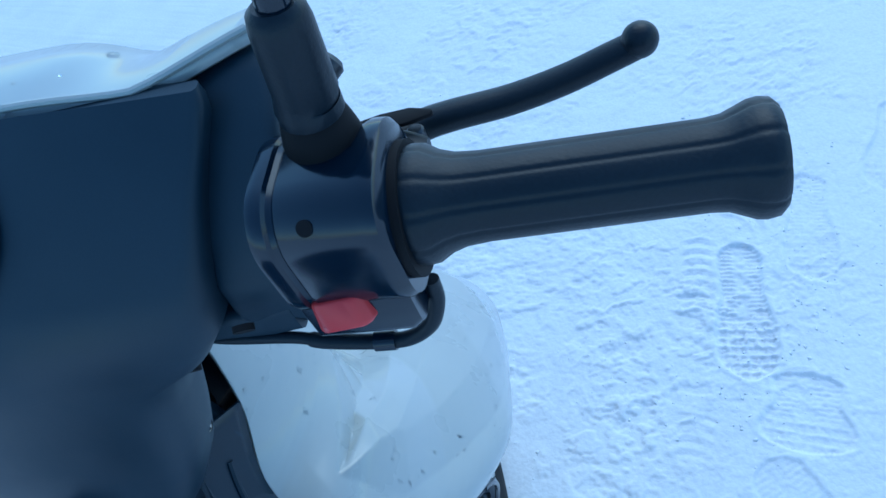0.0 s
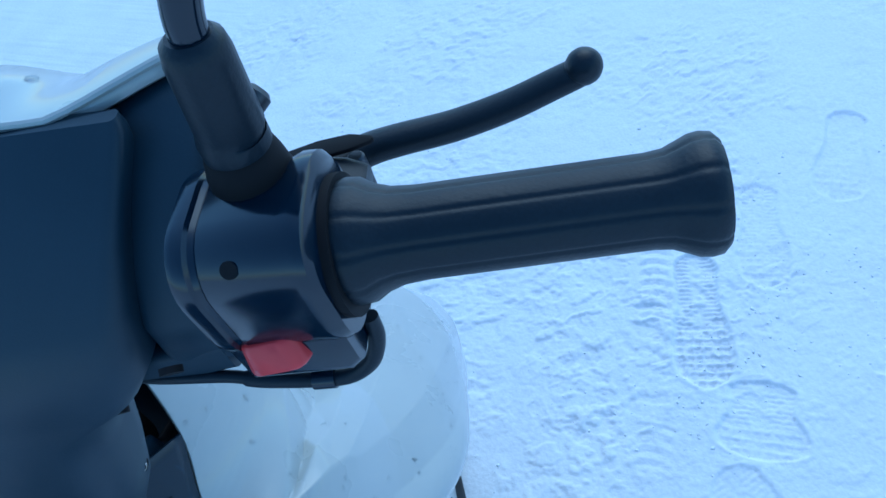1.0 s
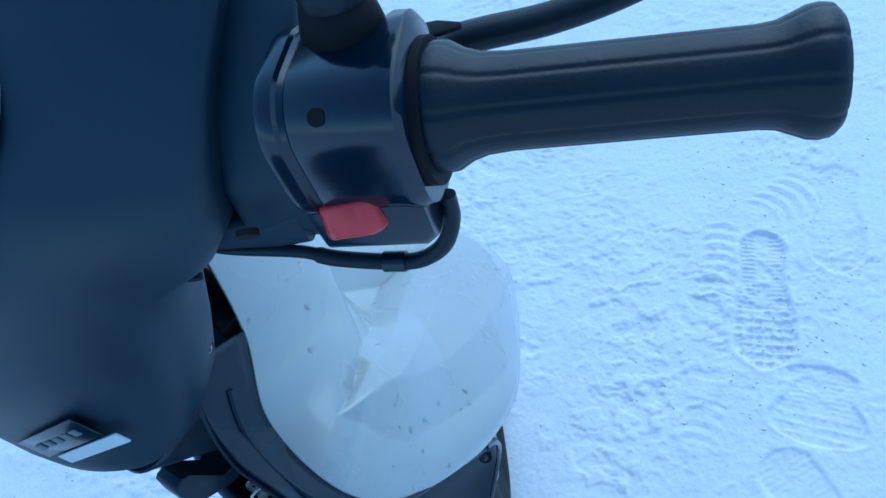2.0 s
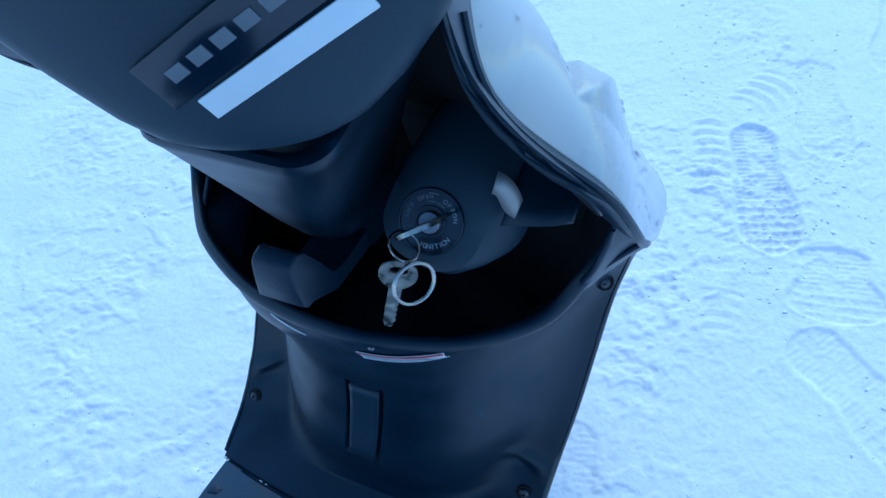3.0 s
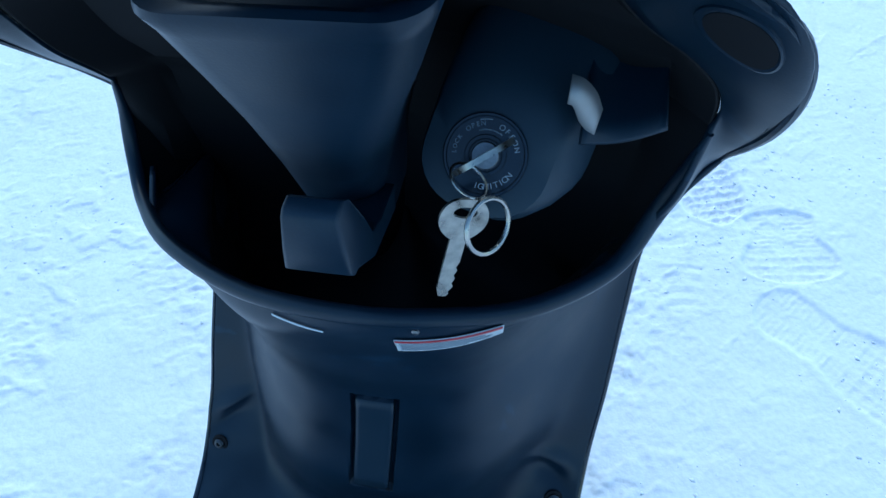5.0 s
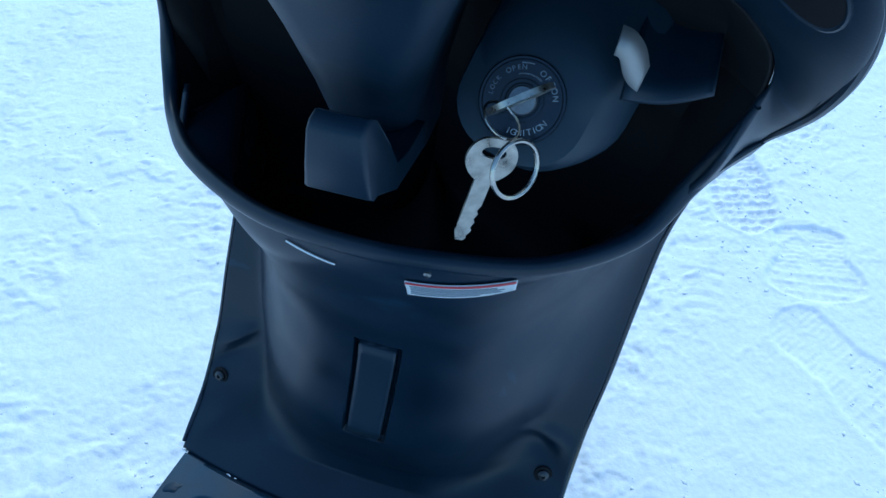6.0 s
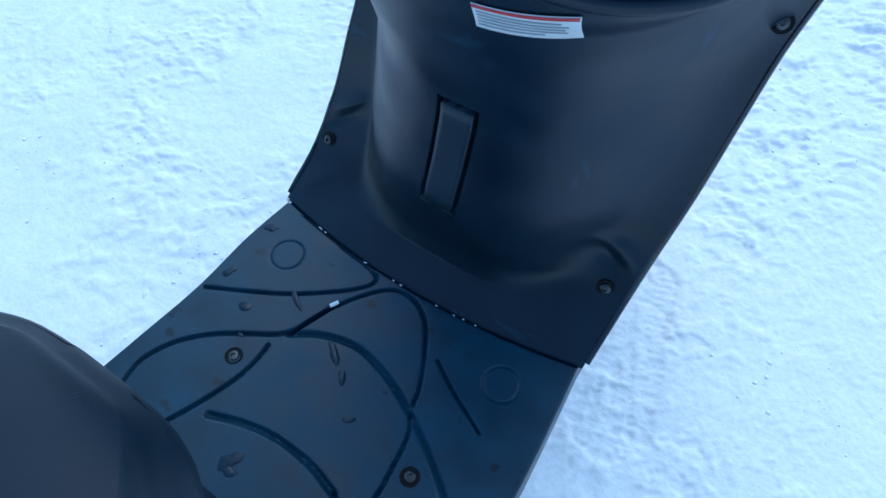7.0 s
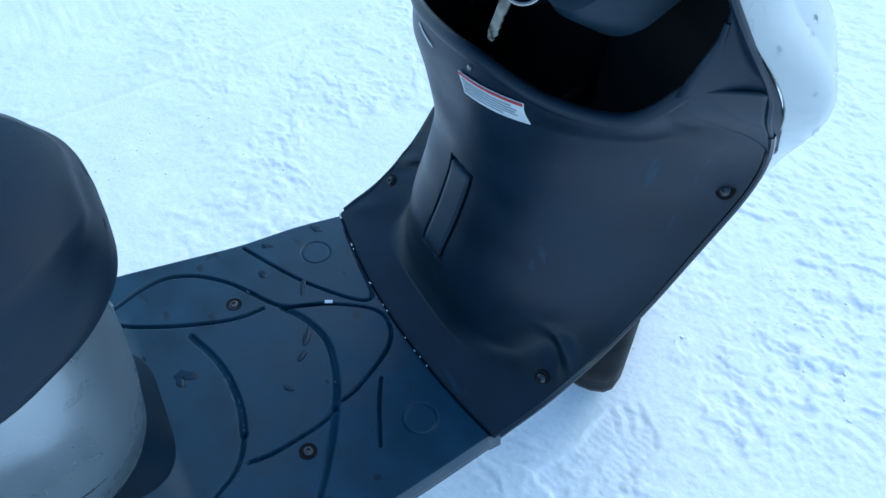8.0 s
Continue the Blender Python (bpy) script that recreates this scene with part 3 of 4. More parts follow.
for t in (0.25, 0.5, 0.75, 1.0):
    inside.append([(x * (1 - t), y + (float(spine_y(z)) - y) * t, z) for x, y, z in inside[6]])
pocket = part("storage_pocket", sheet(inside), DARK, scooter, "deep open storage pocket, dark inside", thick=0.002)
part("lip", tube(LIP, [0.0052 * min(1.0, 0.3 + k / 12, 0.3 + (len(LIP) - 1 - k) / 12) for k in range(len(LIP))], 12), BLACK, pocket)


def shoulder_point(side, i, t):
    """A point of the flare: i runs down it, t from the pocket's edge over the ridge to the rim."""
    k = min(int(i), 58)
    f = i - k
    a, b, c = (s[k] * (1 - f) + s[k + 1] * f for s in (INNER if side > 0 else LEFT_INNER, RIDGE, EDGE))
    ctrl = 2 * b - 0.5 * (a + c)
    ctrl = b * 0.35 + ctrl * 0.65
    q = a * (1 - t) ** 2 + ctrl * 2 * t * (1 - t) + c * t * t
    if side > 0 and i > 40:  # its foot runs smoothly into the leg shield
        q[1] += (float(shield_base(np.array(q[0]), q[2] - SHEAR * q[0])) - 0.0012 - q[1]) * float(smoothstep(40, 54, i)) * float(smoothstep(1.0, 0.8, t))
    return Vector((side * q[0], q[1], q[2]))


def shoulder_spot(side, i0, t0, ri, rt, lift):
    """A closed loop on the flare, lifted off its face."""
    n = (shoulder_point(side, i0 + 1, t0) - shoulder_point(side, i0, t0)).cross(shoulder_point(side, i0, t0 + 0.1) - shoulder_point(side, i0, t0)).normalized()
    n = n if n.y < 0 else -n
    return [shoulder_point(side, i0 + ri * math.cos(a), t0 + rt * math.sin(a)) + n * lift for a in np.linspace(0, 2 * math.pi, 25)[:-1]]


for side in (1, -1):
    rows = [[shoulder_point(side, i, t) for t in np.linspace(0, 1, 22)] for i in np.arange(0, 59.1, 1.0)]
    sh = part("shoulder", sheet(rows), BLACK, scooter, "smooth black flare beside the storage pocket", thick=0.003, face=(0, -1, -0.2))
    part("rim_bead", tube([shoulder_point(side, i, 0.86) for i in np.arange(4, 59.1, 1.0)], [0.0024] * 46 + [0.0024 - 0.0002 * k for k in range(10)], 8), BLACK, sh)
    part("oval_recess", loft([shoulder_spot(side, 21.0, 0.35, 2.8 * k, 0.15 * k, z) for k, z in ((1.0, -0.001), (0.97, 0.0008), (0.9, 0.0012), (0.82, 0.0006))]), BLACK, sh)
    # the hole is a near-black cap, its shade given by colour alone
    part("oval_hole", loft([shoulder_spot(side, 21.0, 0.35, 2.8 * k, 0.15 * k, z) for k, z in ((0.84, 0.0002), (0.82, 0.0009), (0.3, 0.0009))]), DARK, sh)

# white front panel: from the rim round to the nose, with sharp-edged facets pressed into it
rim = catmull(RIM, 8)
nose = [q[0] for q in catmull([(z, 0, 0) for z in (0.95, 0.885, 0.83, 0.77, 0.70, 0.62, 0.51, 0.40)], 8)]
HOLLOW = [(9, 0.57), (12, 0.57), (17, 0.57), (19, 0.5), (20, 0.37), (21, 0.18), (23, 0.37), (28, 0.55), (33, 0.7), (38, 0.83), (43, 1.0), (43, 1.3), (9, 1.3)]
RAISED = [(21, 0.18), (23, 0.2), (26, 0.2), (29, 0.2), (34, 0.27), (40, 0.33), (48, 0.42), (56, 0.5), (60, 0.6), (60, 1.3), (43, 1.3), (43, 1.0), (38, 0.83), (33, 0.7), (28, 0.55), (23, 0.37)]


def within(poly, x, y):
    """How far points lie inside a polygon, in metres; nothing outside it."""
    odd = np.zeros(x.shape, bool)
    for (ax, ay), (bx, by) in zip(poly, poly[1:] + poly[:1]):
        odd ^= ((ay > y) != (by > y)) & (x < (bx - ax) * (y - ay) / (by - ay + 1e-12) + ax)
    return np.where(odd, polyline_distance(x * 0.011, y * 0.25, [(a * 0.011, b * 0.25) for a, b in poly + poly[:1]]), 0.0)


ii, tt = np.meshgrid(np.arange(0, 56.01, 0.25), np.linspace(0, 1, 150), indexing="ij")
rim_xyz = [np.interp(ii, np.arange(len(rim)), [q[k] for q in rim]) for k in range(3)]
zc = np.interp(ii, np.arange(len(nose)), nose)
front = np.interp(zc, [0.40, 0.44, 0.52, 0.6, 0.68, 0.76, 0.83, 0.9], [0.482, 0.47, 0.428, 0.352, 0.26, 0.236, 0.238, 0.222])
lift = -0.75 * np.minimum(within(HOLLOW, ii, tt), 0.036) + 0.4 * np.minimum(within(RAISED, ii, tt), 0.035)
ax = rim_xyz[0] * np.maximum(0.0, np.cos(tt * math.pi / 2)) ** 1.18 * (1 + 0.1 * np.exp(-((ii - 43) / 7) ** 2 - ((tt - 0.28) / 0.2) ** 2))
ay = rim_xyz[1] + (front - rim_xyz[1]) * np.sin(tt * math.pi / 2) ** 1.18 + 0.5 * lift
az = rim_xyz[2] + (zc - rim_xyz[2]) * tt * tt * (3 - 2 * tt) + lift
rows = []
for r in range(len(ii)):
    half = list(zip(ax[r], ay[r], az[r]))
    rows.append(half + [(-q[0], q[1], q[2]) for q in half[-2::-1]])
apron = part("front_apron", sheet(rows), WHITE, scooter, "glossy white front panel beaded with water drops", thick=0.003, face=(0, 1, 0.5))

# neck between the leg shield and the handlebar: a tapered cover with a rolled top edge
rows = []
for z, x0, x1, y0, y1 in ((0.655, -0.03, 0.02, 0.094, 0.15), (0.70, -0.024, 0.022, 0.07, 0.15), (0.74, -0.021, 0.03, 0.051, 0.15), (0.78, -0.0235, 0.040, 0.0355, 0.15), (0.81, -0.0275, 0.05, 0.024, 0.15), (0.838, -0.0325, 0.058, 0.0135, 0.15), (0.8445, -0.0345, 0.06, 0.0105, 0.15),
                          (0.848, -0.034, 0.06, 0.011, 0.15), (0.8495, -0.026, 0.058, 0.014, 0.148), (0.848, -0.022, 0.054, 0.018, 0.145), (0.838, -0.02, 0.052, 0.02, 0.143)):
    rows.append([((x0 + x1) / 2 + x, (y0 + y1) / 2 + y, z + 0.1 * x) for x, y in rrect((x1 - x0) / 2, (y1 - y0) / 2, 0.017, 7)])
neck = part("steering_neck", loft(rows), BLACK, scooter, "tapered matt black steering column cover")
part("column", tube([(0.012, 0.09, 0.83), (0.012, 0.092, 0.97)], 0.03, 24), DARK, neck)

# ignition lock on its boss
LOCK = Vector((0.07, 0.086, 0.73))
LN = Vector((0.03, -0.72, 0.69)).normalized()
LR = Vector((0.97, -0.12, -0.16))
LR = (LR - LR.dot(LN) * LN).normalized()
LU = LN.cross(LR)
DIAL = Matrix.Translation(LOCK) @ Matrix((LR, LU, LN)).transposed().to_4x4()
rows = []
for a, hw, hh, ox, oy in ((-0.032, 0.039, 0.056, 0.010, 0.036), (-0.018, 0.037, 0.05, 0.007, 0.026), (-0.008, 0.0335, 0.04, 0.003, 0.012), (-0.002, 0.030, 0.031, 0.001, 0.004), (-0.0005, 0.02, 0.02, 0, 0)):
    rows.append([(ox + x, oy + y, a) for x, y in rrect(hw, hh, min(hw, hh) * 0.8, 8)])
boss = part("lock_boss", loft(rows), DASH, scooter, "rounded black housing of the ignition lock", at=DIAL)
lock = part("ignition_lock", lathe([(-0.006, 0.0198), (0.0006, 0.0198), (0.0014, 0.0192), (0.0014, 0.0182), (0.0006, 0.0178), (0.0008, 0.0098), (0.002, 0.0094), (0.002, 0.0078), (0.0012, 0.0074)], (0, 0, 0), (0, 0, 1), 48), GLOSS, scooter, "black ignition switch dial with light lettering", at=DIAL)
part("key_barrel", lathe([(0, 0.0066), (0.004, 0.0066), (0.0048, 0.006), (0.0048, 0.0015)], (0, 0, 0), (0, 0, 1), 24), STEEL, lock, at=DIAL)
for name, start, step, size in (("LOCK", 192, -9.5, 0.0028), ("OPEN", 142, -9.5, 0.0032), ("OFF", 78, -12, 0.0038), ("ON", 42, -13, 0.0036), ("IGNITION", -88, 9.5, 0.0040)):
    for k, ch in enumerate(name):
        cu = bpy.data.curves.new("letter", "FONT")
        cu.body, cu.size, cu.align_x, cu.align_y, cu.extrude = ch, size, "CENTER", "CENTER", 0.00008
        ob = new("letter", cu)
        bpy.context.view_layer.update()
        me = bpy.data.meshes.new_from_object(ob)
        bpy.data.objects.remove(ob)
        an = radians(start + step * k)
        turn = an - math.pi / 2 if step < 0 else an + math.pi / 2
        me.transform(DIAL @ Matrix.Translation((0.0145 * math.cos(an), 0.0145 * math.sin(an), 0.0009)) @ Matrix.Rotation(turn, 4, "Z"))
        me.materials.append(PRINT)
        ob = new("letter", me)
        ob.parent = lock
for a0, a1, r in ((98, 118, 0.0165), (70, 125, 0.0118)):
    part("arc_mark", tube([DIAL @ Vector((r * math.cos(radians(a)), r * math.sin(radians(a)), 0.0009)) for a in np.linspace(a0, a1, 8)], 0.0003, 5), PRINT, lock)

# bag hook: an arm whose blunt tip turns up
profile = [(0.085, 0.700), (0.06, 0.704), (0.045, 0.712), (0.035, 0.734), (0.027, 0.7545), (0.0235, 0.7575), (0.0175, 0.7575), (0.0145, 0.755), (0.0125, 0.738), (0.0118, 0.7245), (0.0135, 0.7215), (0.02, 0.716), (0.045, 0.694), (0.085, 0.682)]
rows = []
for k, inset in ((0.0, 0.0016), (0.03, 0.0005), (0.08, 0.0), (0.92, 0.0), (0.97, 0.0005), (1.0, 0.0016)):
    row = []
    for y, z in profile:
        taper = 0.0025 * float(smoothstep(0.722, 0.758, z))
        x0, x1 = -0.0035 + taper, 0.0265 - 1.4 * taper
        row.append((x0 + (x1 - x0) * k, y + (inset if y < 0.04 else -inset), z - inset if z > 0.72 else z + inset))
    rows.append([(x, y, z + 0.1 * (x - 0.012)) for x, y, z in row])
hook = part("bag_hook", loft(rows), BLACK, scooter, "blunt black plastic bag hook")
# bright spring clip beside the lock and the tray edge next to it
upper = catmull([(0.1025, 0.105, 0.7675), (0.1085, 0.104, 0.7665), (0.1145, 0.103, 0.761), (0.1185, 0.102, 0.753)], 5)
lower = catmull([(0.1025, 0.096, 0.7585), (0.1055, 0.096, 0.757), (0.1095, 0.095, 0.7495), (0.1165, 0.094, 0.7425)], 5)
part("spring_clip", sheet([[a * (1 - t) + b * t for a, b in zip(upper, lower)] for t in (0.0, 0.5, 1.0)]), DULL, scooter, "bright bent steel strip", thick=0.0008, face=(0, -1, 1))
rows = [[(0.112 + 0.034 * s, 0.088 + 0.011 * s + 0.004 * math.sin(math.pi * s) + 0.055 * t, 0.745 - 0.007 * math.sin(math.pi * s) + 0.014 * t * (1 - 0.5 * s) + 0.006 * s) for s in np.linspace(0, 1, 12)] for t in np.linspace(0, 1, 6)]
part("tray_edge", sheet(rows), BLACK, scooter, thick=0.003)

# handlebar cover: sections down from the top edge; half width, rear and depth
rows = []
for w, hw, f, d, r in ((0.0405, 0.181, 0.031, 0.006, 0.0025), (0.036, 0.182, 0.026, 0.012, 0.005), (0.01, 0.173, 0.0, 0.045, 0.008), (-0.008, 0.1685, -0.018, 0.07, 0.01), (-0.02, 0.1665, -0.024, 0.08, 0.012), (-0.034, 0.163, -0.028, 0.08, 0.014), (-0.048, 0.151, -0.03, 0.075, 0.016),
                       (-0.062, 0.130, -0.031, 0.06, 0.02), (-0.085, 0.118, -0.034, 0.05, 0.02), (-0.114, 0.108, -0.037, 0.048, 0.02), (-0.15, 0.091, -0.039, 0.048, 0.02), (-0.176, 0.074, -0.042, 0.048, 0.02), (-0.192, 0.06, -0.045, 0.048, 0.02), (-0.202, 0.048, -0.0455, 0.046, 0.018), (-0.208, 0.038, -0.043, 0.042, 0.016), (-0.21, 0.03, -0.038, 0.034, 0.012)):
    loop = rrect(hw, d / 2, r, 6)
    sec = []
    for i, (x, y) in enumerate(loop):
        x2, y2 = loop[(i + 1) % len(loop)]
        for k in range(10 if i in (5, 17) else 1):
            px, py = x + (x2 - x) * k / 10, y + (y2 - y) * k / 10
            sec.append((px, f + d / 2 + py - ((0.010 if w < -0.01 else 0.003) * (1 - (px / hw) ** 2) if py < 0 else 0.0), w + (0.005 * float(smoothstep(0.152, 0.132, abs(px))) if w > 0.03 else 0.0)))
    rows.append(sec)
cover = part("handlebar_cover", loft(rows), DASH, scooter, "matt black handlebar cover with a sticker", at=BAR)
# near-black discs stand for the shade inside the screw holes
for u, w in ((0.18, -0.03), (0.142, -0.056)):
    part("screw_hole", lathe([(-0.002, 0.0042), (0.0006, 0.0042), (0.0006, 0.003)], (u - 0.004, -0.0225, w), (0.2, -1, -0.6), 14), DARK, cover, at=BAR)
bolt(BAR @ Vector((0.0965, -0.012, -0.134)), BAR.to_3x3() @ Vector((1, -0.25, -0.1)), 0.0032, CHROME, cover, "side_screw")
STICK = BAR @ Matrix.Translation((0.012, -0.0528, -0.163)) @ pose(0, 0, 0, -5, -29, 1)
sticker = part("sticker", box((-0.004, 0, 0.006), (0.07, 0.0012, 0.019), 0.0004), GLOSS, cover, "black and silver sticker", at=STICK)
part("silver_band", box((0.006, -0.0004, -0.0095), (0.072, 0.0012, 0.009), 0.0003), STICKER, sticker, at=STICK)
for k in range(5):
    part("print_bar", box((-0.026 + 0.011 * k, -0.0008, 0.006), (0.0075, 0.0008, 0.005), 0.0002), SMUDGE, sticker, at=STICK)
# instrument glass on the dash
gauge = part("instrument", lathe([(0, 0.064), (0.003, 0.063), (0.004, 0.0605), (0.003, 0.06), (0.0035, 0.03)], (0.03, 0.014, 0.0285), (0, -0.7, 0.72), 48), WHITE, cover, "round instrument with a pale rim", at=BAR)
part("instrument_glass", lathe([(0.0, 0.0602), (0.0034, 0.0595), (0.0048, 0.04), (0.0052, 0.01)], (0.03, 0.014, 0.0285), (0, -0.7, 0.72), 40), GLOSS, gauge, at=BAR)

# white head fairing in front of the cover, with a bright bead along the joint
rows = []
for u in np.linspace(-0.197, 0.197, 57):
    k = abs(u) / 0.197
    dip = 0.006 * math.exp(-((abs(u) - 0.135) / 0.02) ** 2)
    top, drop = 0.0452 - 0.0035 * math.exp(-((abs(u) - 0.155) / 0.03) ** 2), 0.035 * k ** 4
    ahead = 0.5 * max(0.0, abs(u) - 0.156)
    rows.append([(u, 0.032 + ahead, top - 0.004), (u, 0.036 + ahead, top), (u, 0.05 + ahead * 0.8, top - 0.001 - dip * 0.4), (u, 0.07 + ahead * 0.4, top - 0.004 - dip), (u, 0.094 - drop, top - 0.012 - dip), (u, 0.108 - drop, top - 0.03), (u, 0.113 - drop, top - 0.065)])
fairing = part("head_fairing", sheet(rows), WHITE, scooter, "white plastic head fairing wet with drops", thick=0.003, at=BAR, face=(0, 0.5, 1))
part("bead", tube([(r[1][0], r[1][1] - 0.001, r[1][2] + 0.0005) for r in rows], 0.0016, 8), WHITE, fairing, at=BAR)

part("bar_clamp", loft([[(0.184 + x, (f0 + 0.075) / 2 + y, w) for x, y in rrect(0.0195, (0.075 - f0) / 2, 0.006)] for w, f0 in ((-0.052, -0.006), (-0.04, -0.012), (-0.02, -0.010), (0.0, 0.006), (0.02, 0.025), (0.034, 0.044), (0.037, 0.05))]), DASH, cover, at=BAR)
part("cable_bracket", loft([[(u, 0.006 + y, w + z) for y, z in rrect(0.018, 0.009, 0.004)] for u, w in ((0.12, -0.046), (0.17, -0.046), (0.19, -0.042))]), DASH, cover, at=BAR)
# throttle side: switch housing, grip, lever, cable, mirror
secs = []
for u, k, lift in ((0.202, 0.86, 0), (0.2035, 0.97, 0), (0.206, 1.0, 0), (0.2095, 1.0, 0), (0.2105, 0.955, 0), (0.2125, 0.945, 0), (0.2135, 0.97, 0), (0.238, 0.975, 0), (0.242, 1.0, 0.001), (0.2465, 0.99, 0.001), (0.2485, 0.93, 0)):
    secs.append([(u, y * k, z * k + lift) for y, z in rrect(0.0265, 0.0285, 0.019, 8)])
housing = part("switch_housing", loft(secs), GLOSS, scooter, "glossy black throttle and switch housing", at=BAR)
part("switch_block", loft([[(u, -0.003 + y, -0.0265 + z) for y, z in rrect(0.021 * k, 0.0155 * k, 0.007)] for u, k in ((0.203, 0.9), (0.205, 1.0), (0.241, 1.0), (0.2445, 0.9))]), GLOSS, housing, at=BAR)
part("housing_screw", lathe([(-0.002, 0.0028), (0.0003, 0.0028), (0.0004, 0.0024), (0.0002, 0.0012)], (0.2232, -0.0214, 0.0209), (0, -0.77, 0.64), 16), DARK, housing, at=BAR)
red = part("kill_switch", loft([[(0.2185 + x, -0.0235 - h, -0.040 + z) for x, z in rrect(0.0104 * k, 0.0066 * (0.55 + 0.45 * k), 0.0022, 4)] for h, k in ((-0.004, 1.0), (0.002, 1.0), (0.0046, 0.9), (0.0062, 0.66), (0.0066, 0.5))]), RED, housing, "red engine stop switch", at=BAR @ Matrix.Translation((0.2205, -0.0235, -0.0205)) @ pose(0, 0, 0, -30, -9, 0) @ Matrix.Translation((-0.2185, 0.0235, 0.04)))
for k in range(3):
    part("print_bar", box((0.2125 + 0.0036 * k, -0.0296, -0.0440), (0.0024, 0.0006, 0.0018), 0.0001), FADED, red, at=BAR @ Matrix.Translation((0.2205, -0.0235, -0.0205)) @ pose(0, 0, 0, -30, -9, 0) @ Matrix.Translation((-0.2185, 0.0235, 0.04)))
grip = part("throttle_grip", lathe([(0.2505, 0.0172), (0.2515, 0.0201), (0.2545, 0.0206), (0.2585, 0.0201), (0.263, 0.0174), (0.268, 0.0158), (0.276, 0.0151), (0.30, 0.0149), (0.33, 0.0146), (0.345, 0.0145), (0.350, 0.0150), (0.354, 0.0166), (0.3575, 0.0181), (0.3605, 0.0185), (0.3635, 0.0180), (0.3655, 0.0160), (0.366, 0.0108)], (-0.001, 0, 0.0012), (1, 0, 0), 160, flutes=10, depth=0.00045), RUBBER, scooter, "ribbed black rubber throttle grip", at=BAR)
# near-black ring fills the gap, as painted shade
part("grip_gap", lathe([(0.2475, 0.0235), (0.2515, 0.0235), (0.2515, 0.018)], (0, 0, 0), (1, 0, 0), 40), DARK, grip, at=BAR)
lever_path = catmull([(0.222, 0.072, -0.034), (0.236, 0.081, -0.0335), (0.2516, 0.083, -0.0318), (0.277, 0.0835, -0.0292), (0.3015, 0.0835, -0.0232), (0.322, 0.083, -0.0152), (0.3325, 0.082, -0.0105), (0.3368, 0.0815, -0.0088)], 6)
lever_path = [q - np.array((0, 0, 0.002)) for q in lever_path[:-3]]
n = len(lever_path)
lever = part("brake_lever", tube(lever_path, [(0.0084 - 0.0022 * (i / n)) * math.sqrt(max(0.05, 1.0 - max(0.0, (i - n + 4) / 3.0) ** 2)) for i in range(n)], 16, squash=0.85), RUBBER, scooter, "black front brake lever with a ball end", at=BAR)
part("ball_end", lathe([(0.0074 * math.sin(a), 0.0074 * math.cos(a)) for a in np.linspace(-1.5, 1.5, 13)], lever_path[-4] + np.array((0.0, 0.0, 0.0016)), (0.6, 0, 0.8), 18), RUBBER, lever, at=BAR)
part("lever_perch", loft([[(u, 0.055 + y, w + z) for y, z in rrect(hy, hz, 0.004)] for u, w, hy, hz in ((0.207, -0.025, 0.014, 0.006), (0.222, -0.028, 0.014, 0.007), (0.234, -0.03, 0.013, 0.007), (0.241, -0.03, 0.010, 0.006), (0.2435, -0.028, 0.008, 0.004))]), RUBBER, lever, at=BAR)
part("lever_guard", loft([[(u, 0.07 + y, w + z) for y, z in rrect(0.012 * k, 0.0012, 0.001, 3)] for u, w, k in ((0.206, -0.023, 0.3), (0.222, -0.021, 0.45), (0.236, -0.0195, 0.4), (0.2455, -0.0195, 0.16), (0.2465, -0.0195, 0.05))]), DARK, lever, at=BAR)
part("pivot_bolt", lathe([(-0.012, 0.004), (0.006, 0.004), (0.007, 0.003)], (0.237, 0.068, -0.032), (0, 0, 1), 14), IRON, lever, at=BAR)
cable_path = catmull([(0.125, -0.004, -0.052), (0.15, -0.010, -0.053), (0.1827, -0.012, -0.0545), (0.1965, -0.012, -0.06), (0.2178, -0.012, -0.0635), (0.231, -0.012, -0.0625), (0.2415, -0.011, -0.055), (0.2465, -0.008, -0.044), (0.247, -0.006, -0.033)], 8)
cable = part("throttle_cable", tube(cable_path, [0.0026 if q[0] < 0.19 else 0.0033 for q in cable_path], 12), RUBBER, scooter, "black throttle cable with a bent metal end", at=BAR)
part("cable_ferrule", tube([(0.2155, -0.012, -0.0633), (0.2245, -0.012, -0.0635)], 0.0042, 12), GLOSS, cable, at=BAR)
mirror = part("mirror_stem", tube(catmull([(0.2318, 0.012, 0.07), (0.2335, 0.012, 0.081), (0.2385, 0.014, 0.094), (0.247, 0.019, 0.112), (0.258, 0.026, 0.15), (0.262, 0.03, 0.2)], 6), 0.0055, 14), GLOSS, scooter, "black mirror stem in a rubber boot", at=BAR)
part("boot", tube([(0.2272, 0.012, 0.038), (0.2275, 0.012, 0.043), (0.2278, 0.012, 0.0445), (0.2286, 0.012, 0.0465), (0.2315, 0.012, 0.070), (0.2321, 0.012, 0.0745), (0.2323, 0.012, 0.0765)], [0.0108, 0.0108, 0.0102, 0.0104, 0.0097, 0.0088, 0.0066], 24), RUBBER, mirror, at=BAR)
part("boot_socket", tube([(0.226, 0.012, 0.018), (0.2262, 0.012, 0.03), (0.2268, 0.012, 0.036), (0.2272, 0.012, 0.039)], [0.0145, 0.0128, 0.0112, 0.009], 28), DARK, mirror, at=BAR)
